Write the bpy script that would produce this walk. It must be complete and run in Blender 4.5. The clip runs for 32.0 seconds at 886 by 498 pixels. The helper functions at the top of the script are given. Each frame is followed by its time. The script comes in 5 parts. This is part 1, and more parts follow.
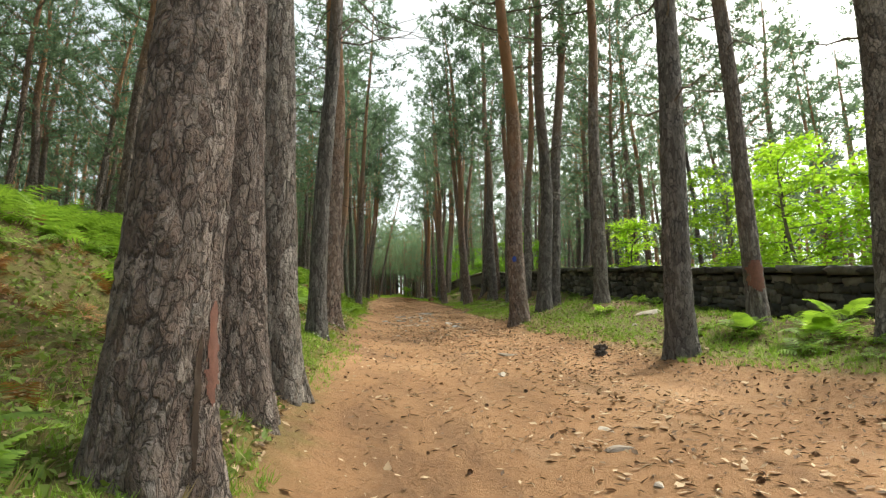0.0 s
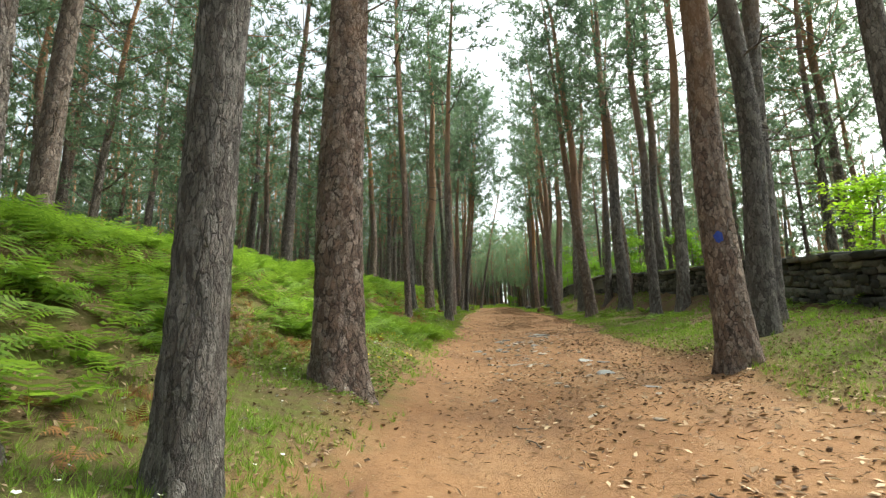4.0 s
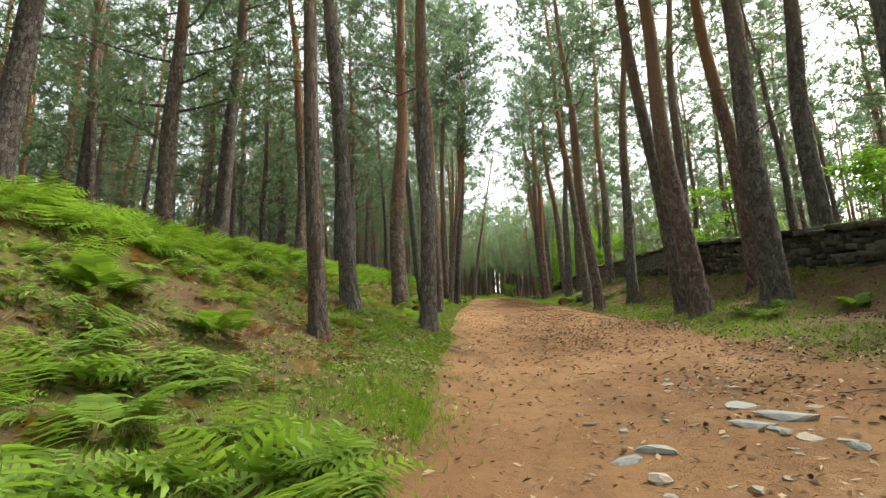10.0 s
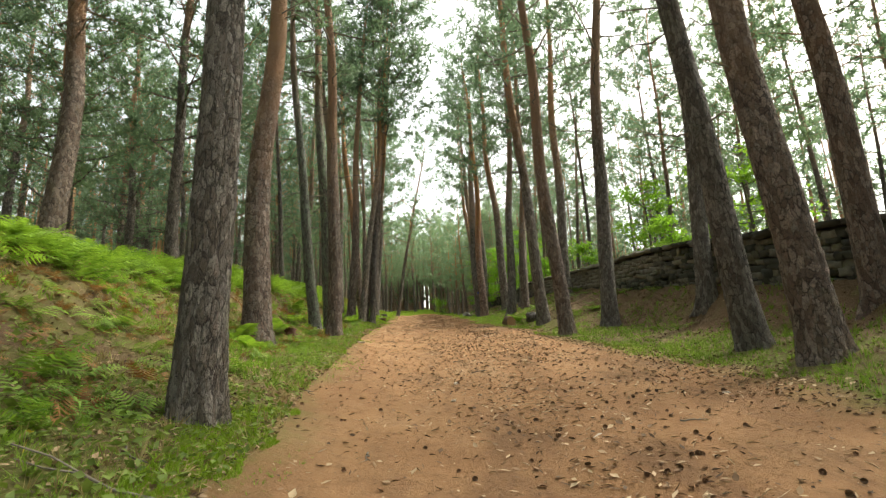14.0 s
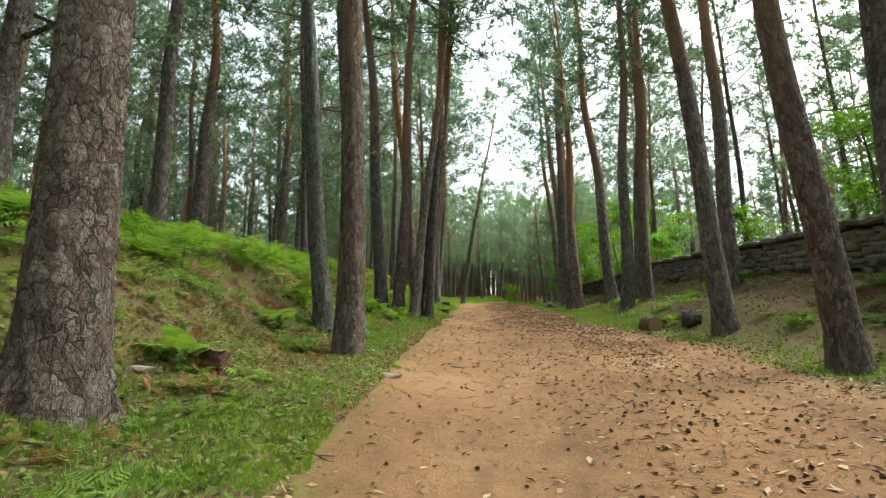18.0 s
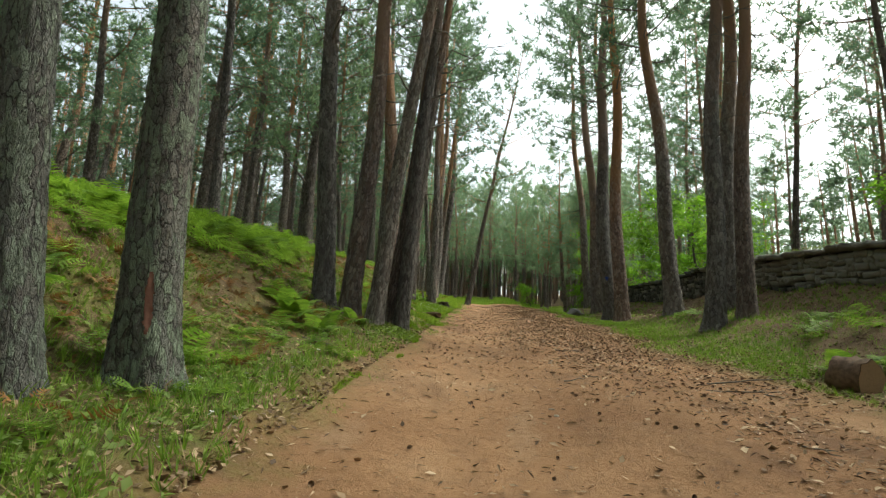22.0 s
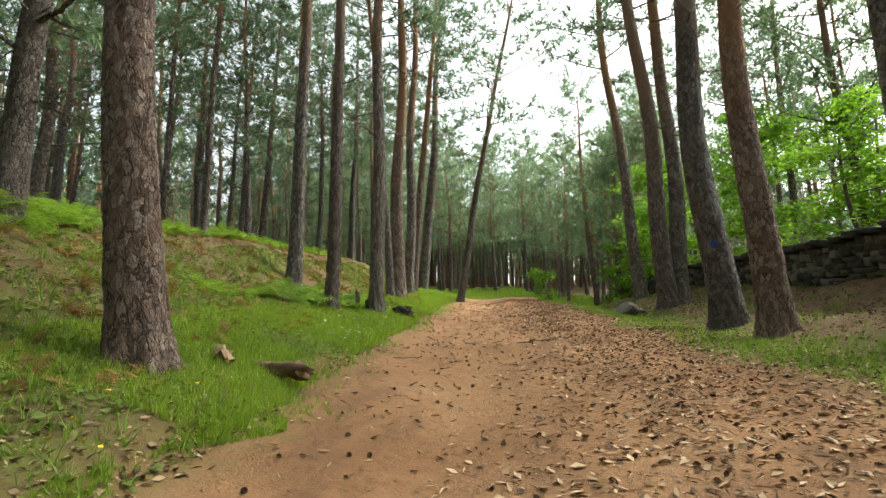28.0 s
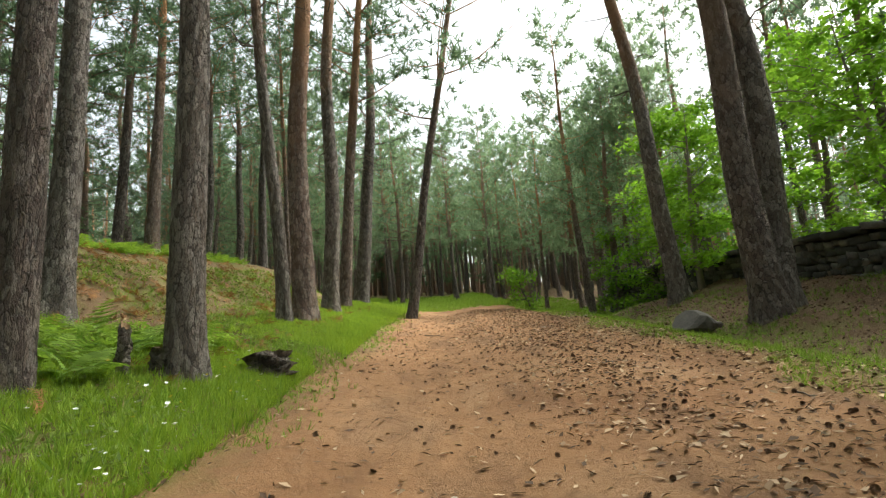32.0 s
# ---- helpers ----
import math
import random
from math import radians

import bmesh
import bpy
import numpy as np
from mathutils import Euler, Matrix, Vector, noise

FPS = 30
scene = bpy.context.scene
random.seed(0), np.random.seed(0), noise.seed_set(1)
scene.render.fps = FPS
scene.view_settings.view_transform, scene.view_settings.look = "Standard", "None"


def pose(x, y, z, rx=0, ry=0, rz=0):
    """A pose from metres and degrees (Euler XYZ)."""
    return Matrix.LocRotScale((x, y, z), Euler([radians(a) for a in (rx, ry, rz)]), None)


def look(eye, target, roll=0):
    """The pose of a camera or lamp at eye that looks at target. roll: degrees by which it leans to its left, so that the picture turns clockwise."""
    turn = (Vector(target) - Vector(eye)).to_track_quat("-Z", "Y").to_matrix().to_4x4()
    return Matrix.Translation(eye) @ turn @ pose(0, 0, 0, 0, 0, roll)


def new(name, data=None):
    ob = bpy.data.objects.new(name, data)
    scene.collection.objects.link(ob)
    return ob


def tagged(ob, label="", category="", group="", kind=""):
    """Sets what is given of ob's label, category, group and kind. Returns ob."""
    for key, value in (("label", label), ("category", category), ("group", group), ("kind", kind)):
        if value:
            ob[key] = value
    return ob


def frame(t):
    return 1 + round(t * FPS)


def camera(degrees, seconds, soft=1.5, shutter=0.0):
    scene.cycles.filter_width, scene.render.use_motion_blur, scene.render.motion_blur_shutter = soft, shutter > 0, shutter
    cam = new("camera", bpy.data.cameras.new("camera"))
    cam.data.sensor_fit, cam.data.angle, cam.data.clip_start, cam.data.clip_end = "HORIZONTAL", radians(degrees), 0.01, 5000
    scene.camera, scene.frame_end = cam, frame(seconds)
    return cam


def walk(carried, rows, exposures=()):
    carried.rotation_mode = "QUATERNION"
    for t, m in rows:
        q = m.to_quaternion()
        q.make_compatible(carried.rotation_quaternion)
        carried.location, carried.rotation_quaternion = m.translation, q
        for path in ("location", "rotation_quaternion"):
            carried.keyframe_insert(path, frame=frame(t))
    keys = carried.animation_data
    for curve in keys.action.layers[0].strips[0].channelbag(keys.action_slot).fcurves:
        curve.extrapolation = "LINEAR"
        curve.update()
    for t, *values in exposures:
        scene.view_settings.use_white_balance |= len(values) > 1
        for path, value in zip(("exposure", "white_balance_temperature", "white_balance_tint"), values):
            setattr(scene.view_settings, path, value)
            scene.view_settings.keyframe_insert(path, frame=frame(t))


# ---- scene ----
cam = camera(77.19, 32.0, soft=1.3)
PATH = [
    (0, -0.057, -0.146, 1.169, 101.76, 0.91, -5.58),
    (0.5, 0.099, 0.751, 1.262, 100.93, -0.87, -3.18),
    (1, 0.262, 1.644, 1.401, 100.73, -0.87, 0.05),
    (1.5, 0.335, 2.525, 1.531, 101.50, -1.38, 3.25),
    (2, 0.365, 3.368, 1.679, 102.28, -0.86, 4.37),
    (2.5, 0.375, 4.400, 1.816, 102.91, -1.13, 2.64),
    (4.5, 0.174, 8.116, 2.389, 102.91, 2.08, 5.77),
    (5, 0.068, 9.256, 2.527, 104.02, 3.05, 4.65),
    (5.5, 0.033, 10.343, 2.648, 103.89, 3.38, 0.42),
    (6, -0.056, 11.279, 2.820, 102.70, 1.30, 8.85),
    (6.5, -0.137, 11.991, 2.962, 102.46, 1.46, 11.27),
    (7, -0.129, 12.948, 3.073, 102.74, 3.27, 3.42),
    (7.5, -0.118, 14.081, 3.211, 102.07, 3.54, 0.07),
    (8, -0.254, 15.350, 3.382, 101.77, 0.95, 8.21),
    (8.5, -0.360, 16.424, 3.507, 101.21, 1.02, 10.26),
    (9, -0.392, 17.623, 3.636, 100.89, 2.13, 5.06),
    (9.5, -0.489, 18.581, 3.742, 101.52, 2.05, 7.75),
    (10, -0.561, 19.761, 3.880, 101.93, 2.80, 4.24),
    (10.5, -0.463, 20.619, 3.970, 102.29, 5.33, -0.34),
    (11, -0.436, 21.662, 4.108, 102.74, 4.99, -2.18),
    (11.5, -0.436, 22.808, 4.208, 103.55, 4.20, -3.06),
    (12, -0.476, 24.030, 4.385, 103.92, 3.09, -5.98),
    (12.5, -0.459, 25.141, 4.520, 103.28, 1.75, -7.40),
    (13, -0.303, 25.833, 4.639, 101.80, 0.14, 5.07),
    (13.5, -0.183, 26.478, 4.743, 101.82, 1.94, 3.51),
    (14, -0.117, 27.497, 4.834, 103.14, 2.97, -2.96),
    (14.5, -0.146, 28.428, 4.917, 103.93, 1.02, -4.39),
    (16.5, -0.450, 32.913, 5.701, 101.57, 0.45, 1.94),
    (17, -0.456, 33.906, 5.826, 100.95, 0.75, 1.90),
    (17.5, -0.431, 34.819, 5.906, 101.04, 0.73, 3.71),
    (18, -0.477, 35.977, 6.063, 101.81, 0.95, 3.28),
    (18.5, -0.519, 36.981, 6.165, 101.80, 0.87, 1.43),
    (19, -0.494, 37.810, 6.271, 101.18, 0.98, 4.75),
    (19.5, -0.459, 38.551, 6.384, 100.92, 0.88, 8.67),
    (20, -0.547, 39.460, 6.484, 101.23, 1.55, 11.62),
    (20.5, -0.599, 40.387, 6.578, 101.61, 5.80, 5.45),
    (21, -0.419, 41.201, 6.680, 100.91, 11.18, -8.61),
    (21.5, -0.358, 42.144, 6.800, 100.96, 6.10, -11.04),
    (22, -0.344, 43.287, 6.930, 101.65, -2.13, 3.88),
    (22.5, -0.343, 44.185, 7.035, 100.98, -3.13, 10.05),
    (23, -0.357, 45.045, 7.153, 100.32, -1.79, 14.63),
    (23.5, -0.441, 45.933, 7.289, 101.67, 0.61, 13.24),
    (24, -0.428, 46.915, 7.427, 102.02, 4.59, 5.30),
    (24.5, -0.463, 48.030, 7.557, 101.45, 5.18, 1.13),
    (26.5, 0.148, 51.018, 8.055, 101.77, 4.02, 1.97),
    (27, 0.171, 52.194, 8.195, 101.56, 3.30, 0.46),
    (27.5, 0.095, 53.312, 8.332, 101.05, 2.38, 0.75),
    (28, 0.133, 54.469, 8.450, 100.76, 0.97, 5.14),
    (28.5, 0.031, 55.533, 8.573, 100.83, 0.28, 8.97),
    (29, -0.057, 56.618, 8.720, 101.24, 0.87, 5.33),
    (29.5, -0.133, 57.577, 8.846, 101.50, 0.93, 5.18),
    (30, -0.187, 58.493, 8.952, 101.82, 0.93, 6.68),
    (30.5, -0.273, 59.327, 9.050, 102.33, 1.00, 7.13),
    (31, -0.165, 60.184, 9.163, 102.82, 2.68, 6.56),
    (31.5, -0.061, 61.073, 9.278, 102.26, 3.95, 4.04),
    (32, -0.062, 62.049, 9.401, 101.40, 4.38, 1.12),
]
walk(cam, [(t, pose(x, y, z, rx, ry, rz)) for t, x, y, z, rx, ry, rz in PATH], exposures=[(0.0, 1.07, 6750, 0.0), (2.0, 0.88, 6750, -2.0), (3.0, 1.05, 6550, -1.0), (5.0, 1.42, 6550, 0.0), (7.0, 1.3, 6750, 0.5), (9.0, 1.42, 6850, 1.0), (12.0, 1.40, 7100, 1.5), (14.0, 1.5, 7100, 1.5), (17.0, 1.45, 6250, -1.0), (20.0, 1.25, 6750, -3.0), (21.0, 1.22, 6250, -3.0), (22.0, 1.08, 6450, -2.0), (23.0, 1.1, 6750, 0.0), (24.0, 1.38, 6650, 0.0), (28.0, 1.40, 6650, 2.0), (32.0, 1.3, 6650, 2.5)])

# ---- world, sun and exposure ----
world = bpy.data.worlds.new("forest_sky")
scene.world = world
world.use_nodes = True
wn, wl = world.node_tree.nodes, world.node_tree.links
sky = wn.new("ShaderNodeTexSky")
sky.sky_type = "NISHITA"
sky.sun_disc = False
sky.sun_elevation, sky.sun_rotation = radians(52), radians(65)
sky.air_density, sky.dust_density, sky.ozone_density = 1.0, 5.0, 1.0
cloud = wn.new("ShaderNodeHueSaturation")
cloud.inputs["Saturation"].default_value, cloud.inputs["Value"].default_value = 0.35, 1.15
wl.new(sky.outputs[0], cloud.inputs["Color"])
wl.new(cloud.outputs[0], wn["Background"].inputs["Color"])
wn["Background"].inputs["Strength"].default_value = 0.15
sun_data = bpy.data.lights.new("sun", "SUN")
sun_data.energy, sun_data.angle, sun_data.color = 1.8, radians(14), (1.0, 0.95, 0.86)
sun = new("sun", sun_data)
sun.matrix_world = look((30, 20, 60), (30 - math.sin(radians(65)) * 10, 20 - math.cos(radians(65)) * 10, 60 - 12.8))


# ---- small helpers ----
def mesh_np(name, verts, faces, mat=None, smooth=False, mats=None, idx=None):
    """A mesh from arrays; faces is one array or a list of arrays of equal-length faces."""
    verts = np.asarray(verts, dtype=np.float32)
    groups = faces if isinstance(faces, list) else [faces]
    groups = [np.asarray(g, dtype=np.int32) for g in groups if len(g)]
    me = bpy.data.meshes.new(name)
    me.vertices.add(len(verts))
    me.vertices.foreach_set("co", verts.ravel())
    loops = np.concatenate([g.ravel() for g in groups])
    sizes = np.concatenate([np.full(len(g), g.shape[1], dtype=np.int32) for g in groups])
    starts = np.concatenate([[0], np.cumsum(sizes)[:-1]]).astype(np.int32)
    me.loops.add(len(loops))
    me.loops.foreach_set("vertex_index", loops)
    me.polygons.add(len(sizes))
    me.polygons.foreach_set("loop_start", starts)
    if smooth:
        me.polygons.foreach_set("use_smooth", np.ones(len(sizes), dtype=bool))
    me.update(calc_edges=True)
    for m in (mats or [mat]):
        if m:
            me.materials.append(m)
    if idx is not None:
        me.polygons.foreach_set("material_index", np.asarray(idx, dtype=np.int32))
    return me


def part(name, me, parent, label="", m=None):
    ob = new(name, me)
    ob.parent = parent
    if m is not None:
        ob.matrix_basis = m
    if label:
        tagged(ob, label)
    return ob


def lerp_table(v, table):
    return np.interp(v, [a for a, _ in table], [b for _, b in table])


def smooth01(v):
    v = np.clip(v, 0, 1)
    return v * v * (3 - 2 * v)


def value_noise(x, y, seed=0):
    """Smooth value noise on a grid of 1 m, for arrays."""
    x, y = np.asarray(x, float), np.asarray(y, float)
    ix, iy = np.floor(x), np.floor(y)
    fx, fy = smooth01(x - ix), smooth01(y - iy)

    def rnd(a, b):
        s = np.sin(a * 127.1 + b * 311.7 + seed * 74.7) * 43758.5453
        return s - np.floor(s)
    a, b = rnd(ix, iy), rnd(ix + 1, iy)
    c, d = rnd(ix, iy + 1), rnd(ix + 1, iy + 1)
    return (a * (1 - fx) + b * fx) * (1 - fy) + (c * (1 - fx) + d * fx) * fy - 0.5


# ---- the lie of the land ----
def slope_z(x, y):
    """The hillside that the track climbs."""
    yy = np.clip(y, -15, 92)
    over = np.clip(np.asarray(y, float) - 92, 0, 90)
    xx = np.clip(x, -18, 18)
    return 0.133 * yy + 0.044 * xx + 0.140 * over


def left_edge(y):
    y = np.asarray(y, float)
    return np.interp(y, [0, 4, 10, 15, 20, 25, 33, 37, 43, 48, 53, 58, 63, 67, 80], [-0.75, -0.8, -0.95, -1.05, -1.3, -1.2, -1.3, -1.5, -1.7, -1.75, -1.65, -1.6, -1.75, -1.65, -1.8]) + 0.22 * value_noise(y * 0.9, 3.3, 5)


def right_edge(y):
    y = np.asarray(y, float)
    return np.interp(y, [0, 5, 8, 12, 20, 28, 38, 48, 53, 60, 70, 85], [4.6, 4.3, 3.95, 3.65, 3.5, 3.65, 3.85, 3.7, 3.05, 3.2, 3.0, 2.8]) + 0.4 * value_noise(y * 0.6, 8.1, 9)


def local_h(x, y):
    """Height of verge, bank and wall foot above the track."""
    x, y = np.asarray(x, float), np.asarray(y, float)
    far = smooth01((y - 56) / 10)
    end = smooth01((y - 83) / 12)
    le, re_ = left_edge(y), right_edge(y)
    d = le - x
    near_bank = np.interp(d, [0, 0.3, 0.6, 1.0, 1.5, 2.2, 3.7, 5.2, 10, 39, 120], [0.25, 0.42, 0.52, 0.66, 0.82, 1.15, 2.42, 2.85, 3.0, 7.5, 22])
    far_bank = np.interp(d, [0, 0.3, 0.6, 1.0, 1.5, 2.2, 3.4, 4.4, 5.4, 6.7, 11, 39, 120], [0.25, 0.4, 0.5, 0.64, 0.76, 0.95, 1.2, 2.05, 2.8, 3.05, 3.2, 7.5, 22])
    h_left = (near_bank * (1 - far) + far_bank * far) * (1 - 0.75 * end)
    h_left = h_left - 0.24 * smooth01((y - 35) / 4) * smooth01((51 - y) / 4) * smooth01(d / 1.2) * smooth01((3.2 - d) / 1.2)
    rise = 0.25 * np.clip(x / np.minimum(le, -0.2), 0, 1) ** 1.7 * (1 - 0.75 * end)
    foot = np.interp(y, [-10, 8, 17, 24, 33, 44, 49, 55, 60, 64, 67, 73, 90], [0.1, 0.15, 0.45, 0.72, 0.95, 0.95, 1.1, 1.2, 1.05, 0.88, 0.55, 0.4, 0.2])
    mid = np.interp(y, [-10, 8, 15, 20, 30, 34, 44, 47, 50, 56, 61, 66, 72, 78], [0.4, 0.45, 0.5, 0.3, 0.1, 0.22, -0.15, 0.45, 0.6, 0.5, 0.42, 0.05, 0.0, 0.1])
    near = np.interp(y, [-10, 7, 16, 24, 33, 44, 52, 62, 70], [0.1, 0.15, 0.25, 0.08, 0.0, -0.15, 0.0, -0.04, -0.28])
    e = x - 3.35
    h_right = np.where(e < 1.0, near * np.clip(e, 0, 1), np.where(e < 2.9, near + (mid - near) * smooth01((e - 1.0) / 1.9), mid + (foot - mid) * smooth01((e - 2.9) / 1.5)))
    h_right = np.where(e > 5.2, foot + 0.35 * smooth01((e - 5.2) / 3), h_right)
    h = np.where(d > 0, h_left, np.where(x < 0, rise, np.where(e > 0, h_right, 0)))
    h = h - 0.26 * smooth01((y - 77) / 7) * np.clip(x - 2.2, 0, 5.5)
    # ruts and crown of the track
    u = (x - le) / (re_ - le)
    on = smooth01(u / 0.12) * smooth01((1 - u) / 0.12)
    h = h + on * (0.03 * np.sin(u * 12.6 + 0.4) + 0.05 * value_noise(x * 0.9, y * 0.5, 2) + 0.015 * value_noise(x * 2.5, y * 2.5, 12))
    off = smooth01((d - 0.3) / 1.5) + smooth01((x - 4.2) / 1.5)
    h = h + off * (0.20 * value_noise(x * 0.6, y * 0.6, 3) + 0.10 * value_noise(x * 2.1, y * 2.1, 4))
    return h


def axis(parts):
    out = []
    for a, b, s in parts:
        out += list(np.arange(a, b, s))
    return np.array(out + [parts[-1][1]])


gx = axis([(-600, -120, 60), (-120, -40, 10), (-40, -14, 2), (-14, -6.5, 0.5), (-6.5, 8.9, 0.14), (8.9, 16, 0.5), (16, 40, 2), (40, 120, 10), (120, 600, 60)])
gy = axis([(-600, -100, 60), (-100, -20, 10), (-20, -3, 1), (-3, 78, 0.16), (78, 112, 0.6), (112, 150, 3), (150, 250, 20), (250, 700, 75)])
GX, GY = np.meshgrid(gx, gy)
GZ = slope_z(GX, GY) + local_h(GX, GY)


def ground_z(x, y):
    """Height of the ground sheet itself, between its grid points."""
    x, y = np.asarray(x, float), np.asarray(y, float)
    i = np.clip(np.searchsorted(gx, x) - 1, 0, len(gx) - 2)
    j = np.clip(np.searchsorted(gy, y) - 1, 0, len(gy) - 2)
    fx, fy = (x - gx[i]) / (gx[i + 1] - gx[i]), (y - gy[j]) / (gy[j + 1] - gy[j])
    return (GZ[j, i] * (1 - fx) + GZ[j, i + 1] * fx) * (1 - fy) + (GZ[j + 1, i] * (1 - fx) + GZ[j + 1, i + 1] * fx) * fy


def gz(x, y):
    return float(ground_z(np.array([x]), np.array([y]))[0])


# ---- materials ----
def attribute(nt, name):
    n = nt.nodes.new("ShaderNodeAttribute")
    n.attribute_name = name
    return n.outputs["Fac"]


def nodes_of(name):
    m = bpy.data.materials.new(name)
    m.use_nodes = True
    nt = m.node_tree
    return m, nt, nt.nodes["Principled BSDF"]


def node(nt, kind, **kw):
    n = nt.nodes.new(kind)
    for k, v in kw.items():
        n.inputs[k.replace("_", " ")].default_value = v
    return n


def ramp(nt, src, stops):
    n = nt.nodes.new("ShaderNodeValToRGB")
    el = n.color_ramp.elements
    while len(el) < len(stops):
        el.new(0.5)
    for e, (p, c) in zip(el, stops):
        e.position, e.color = p, (*c, 1)
    nt.links.new(src, n.inputs[0])
    return n.outputs[0]


def mixc(nt, fac, a, b, mode="MIX"):
    n = nt.nodes.new("ShaderNodeMix")
    n.data_type, n.blend_type = "RGBA", mode
    for sock, val in ((n.inputs[0], fac), (n.inputs[6], a), (n.inputs[7], b)):
        if hasattr(val, "is_linked"):
            nt.links.new(val, sock)
        else:
            sock.default_value = val if sock.type == "VALUE" else (*val, 1)
    return n.outputs[2]


def math_node(nt, op, a, b=0.0, clamp=False):
    n = nt.nodes.new("ShaderNodeMath")
    n.operation, n.use_clamp = op, clamp
    for sock, val in ((n.inputs[0], a), (n.inputs[1], b)):
        if hasattr(val, "is_linked"):
            nt.links.new(val, sock)
        else:
            sock.default_value = val
    return n.outputs[0]


def coords(nt, scale=(1, 1, 1), kind="Object"):
    tc = nt.nodes.new("ShaderNodeTexCoord")
    mp = nt.nodes.new("ShaderNodeMapping")
    mp.inputs["Scale"].default_value = scale
    nt.links.new(tc.outputs[kind], mp.inputs[0])
    return mp.outputs[0]


def noise_tex(nt, vec, scale, detail=4.0, rough=0.6):
    n = node(nt, "ShaderNodeTexNoise", Scale=scale, Detail=detail, Roughness=rough)
    nt.links.new(vec, n.inputs["Vector"])
    return n.outputs[0]


def bump(nt, bsdf, height, strength, distance=0.02):
    n = node(nt, "ShaderNodeBump", Strength=strength, Distance=distance)
    nt.links.new(height, n.inputs["Height"])
    nt.links.new(n.outputs[0], bsdf.inputs["Normal"])


def bark_material(name, dark, mid, light, orange_from, orange_full, plated=False, grey=(0.20, 0.18, 0.17), mossy=0.0):
    """Plated pine bark, dark cracks below, flaking orange further up."""
    m, nt, bsdf = nodes_of(name)
    vec = coords(nt, (1, 1, 0.44))

    def shifted(v, scale, amount):
        n = node(nt, "ShaderNodeTexNoise", Scale=scale, Detail=3.0)
        nt.links.new(v, n.inputs["Vector"])
        add = nt.nodes.new("ShaderNodeVectorMath")
        add.operation = "MULTIPLY_ADD"
        nt.links.new(n.outputs["Color"], add.inputs[0])
        add.inputs[1].default_value = (amount,) * 3
        nt.links.new(v, add.inputs[2])
        return add.outputs[0]

    def cells(v, scale):
        out = []
        for feature in ("DISTANCE_TO_EDGE", "F1"):
            n = nt.nodes.new("ShaderNodeTexVoronoi")
            n.feature = feature
            n.inputs["Scale"].default_value = scale
            nt.links.new(v, n.inputs["Vector"])
            out.append(n)
        hue = nt.nodes.new("ShaderNodeSeparateColor")
        nt.links.new(out[1].outputs["Color"], hue.inputs[0])
        return out[0].outputs[0], hue.outputs[0]
    bent = shifted(shifted(shifted(vec, 5.0, 0.08), 20.0, 0.05), 70.0, 0.022)
    edge1, id1 = cells(bent, 16.0)
    edge2, id2 = cells(shifted(bent, 40.0, 0.02), 31.0)
    wide = noise_tex(nt, vec, 4.5, 4.0)
    gap = math_node(nt, "ADD", edge1, math_node(nt, "MULTIPLY", math_node(nt, "SUBTRACT", wide, 0.48), 0.10))
    c1 = ramp(nt, gap, [(0.0, (0.08,) * 3), (0.045, (0.45,) * 3), (0.11, (1, 1, 1))])
    broken = ramp(nt, noise_tex(nt, vec, 9.0, 3.0), [(0.44, (0, 0, 0)), (0.60, (0.82,) * 3)])
    c1 = mixc(nt, broken, c1, (1, 1, 1))
    c2 = ramp(nt, edge2, [(0.0, (0.5,) * 3), (0.06, (0.88,) * 3), (0.14, (1, 1, 1))])
    slits = ramp(nt, noise_tex(nt, coords(nt, (1, 1, 1.9)), 21.0, 4.0, 0.65), [(0.60, (1, 1, 1)), (0.67, (0.18,) * 3)])
    crack = math_node(nt, "MULTIPLY", math_node(nt, "MULTIPLY", c1, c2), slits)
    fine = noise_tex(nt, coords(nt, (1, 1, 0.6)), 70.0, 5.0, 0.75)
    grain = noise_tex(nt, coords(nt, (1, 1, 0.45)), 19.0, 5.0, 0.7)
    big = noise_tex(nt, coords(nt, (1, 1, 0.5)), 1.7, 3.0)
    plate_id = math_node(nt, "ADD", math_node(nt, "MULTIPLY", id1, 0.4), math_node(nt, "ADD", math_node(nt, "MULTIPLY", id2, 0.3), math_node(nt, "MULTIPLY", grain, 0.3)))
    plate = mixc(nt, ramp(nt, fine, [(0.2, (0.1,) * 3), (0.8, (0.9,) * 3)]), mid, light)
    plate = mixc(nt, ramp(nt, plate_id, [(0.5, (0, 0, 0)), (0.75, (0.7,) * 3)]), plate, (mid[0] * 1.35, mid[1] * 1.12, mid[2] * 1.02))
    plate = mixc(nt, ramp(nt, plate_id, [(0.30, (0.9,) * 3), (0.46, (0, 0, 0))]), plate, grey)
    plate = mixc(nt, ramp(nt, id1, [(0.55, (0, 0, 0)), (0.9, (0.75,) * 3)]), plate, (mid[0] * 0.66, mid[1] * 0.62, mid[2] * 0.6))
    plate = mixc(nt, ramp(nt, id1, [(0.05, (0.8,) * 3), (0.4, (0, 0, 0))]), plate, (light[0] * 1.3, light[1] * 1.28, light[2] * 1.26))
    plate = mixc(nt, ramp(nt, grain, [(0.34, (0.4,) * 3), (0.46, (0, 0, 0))]), plate, dark)
    col = mixc(nt, crack, dark, plate)
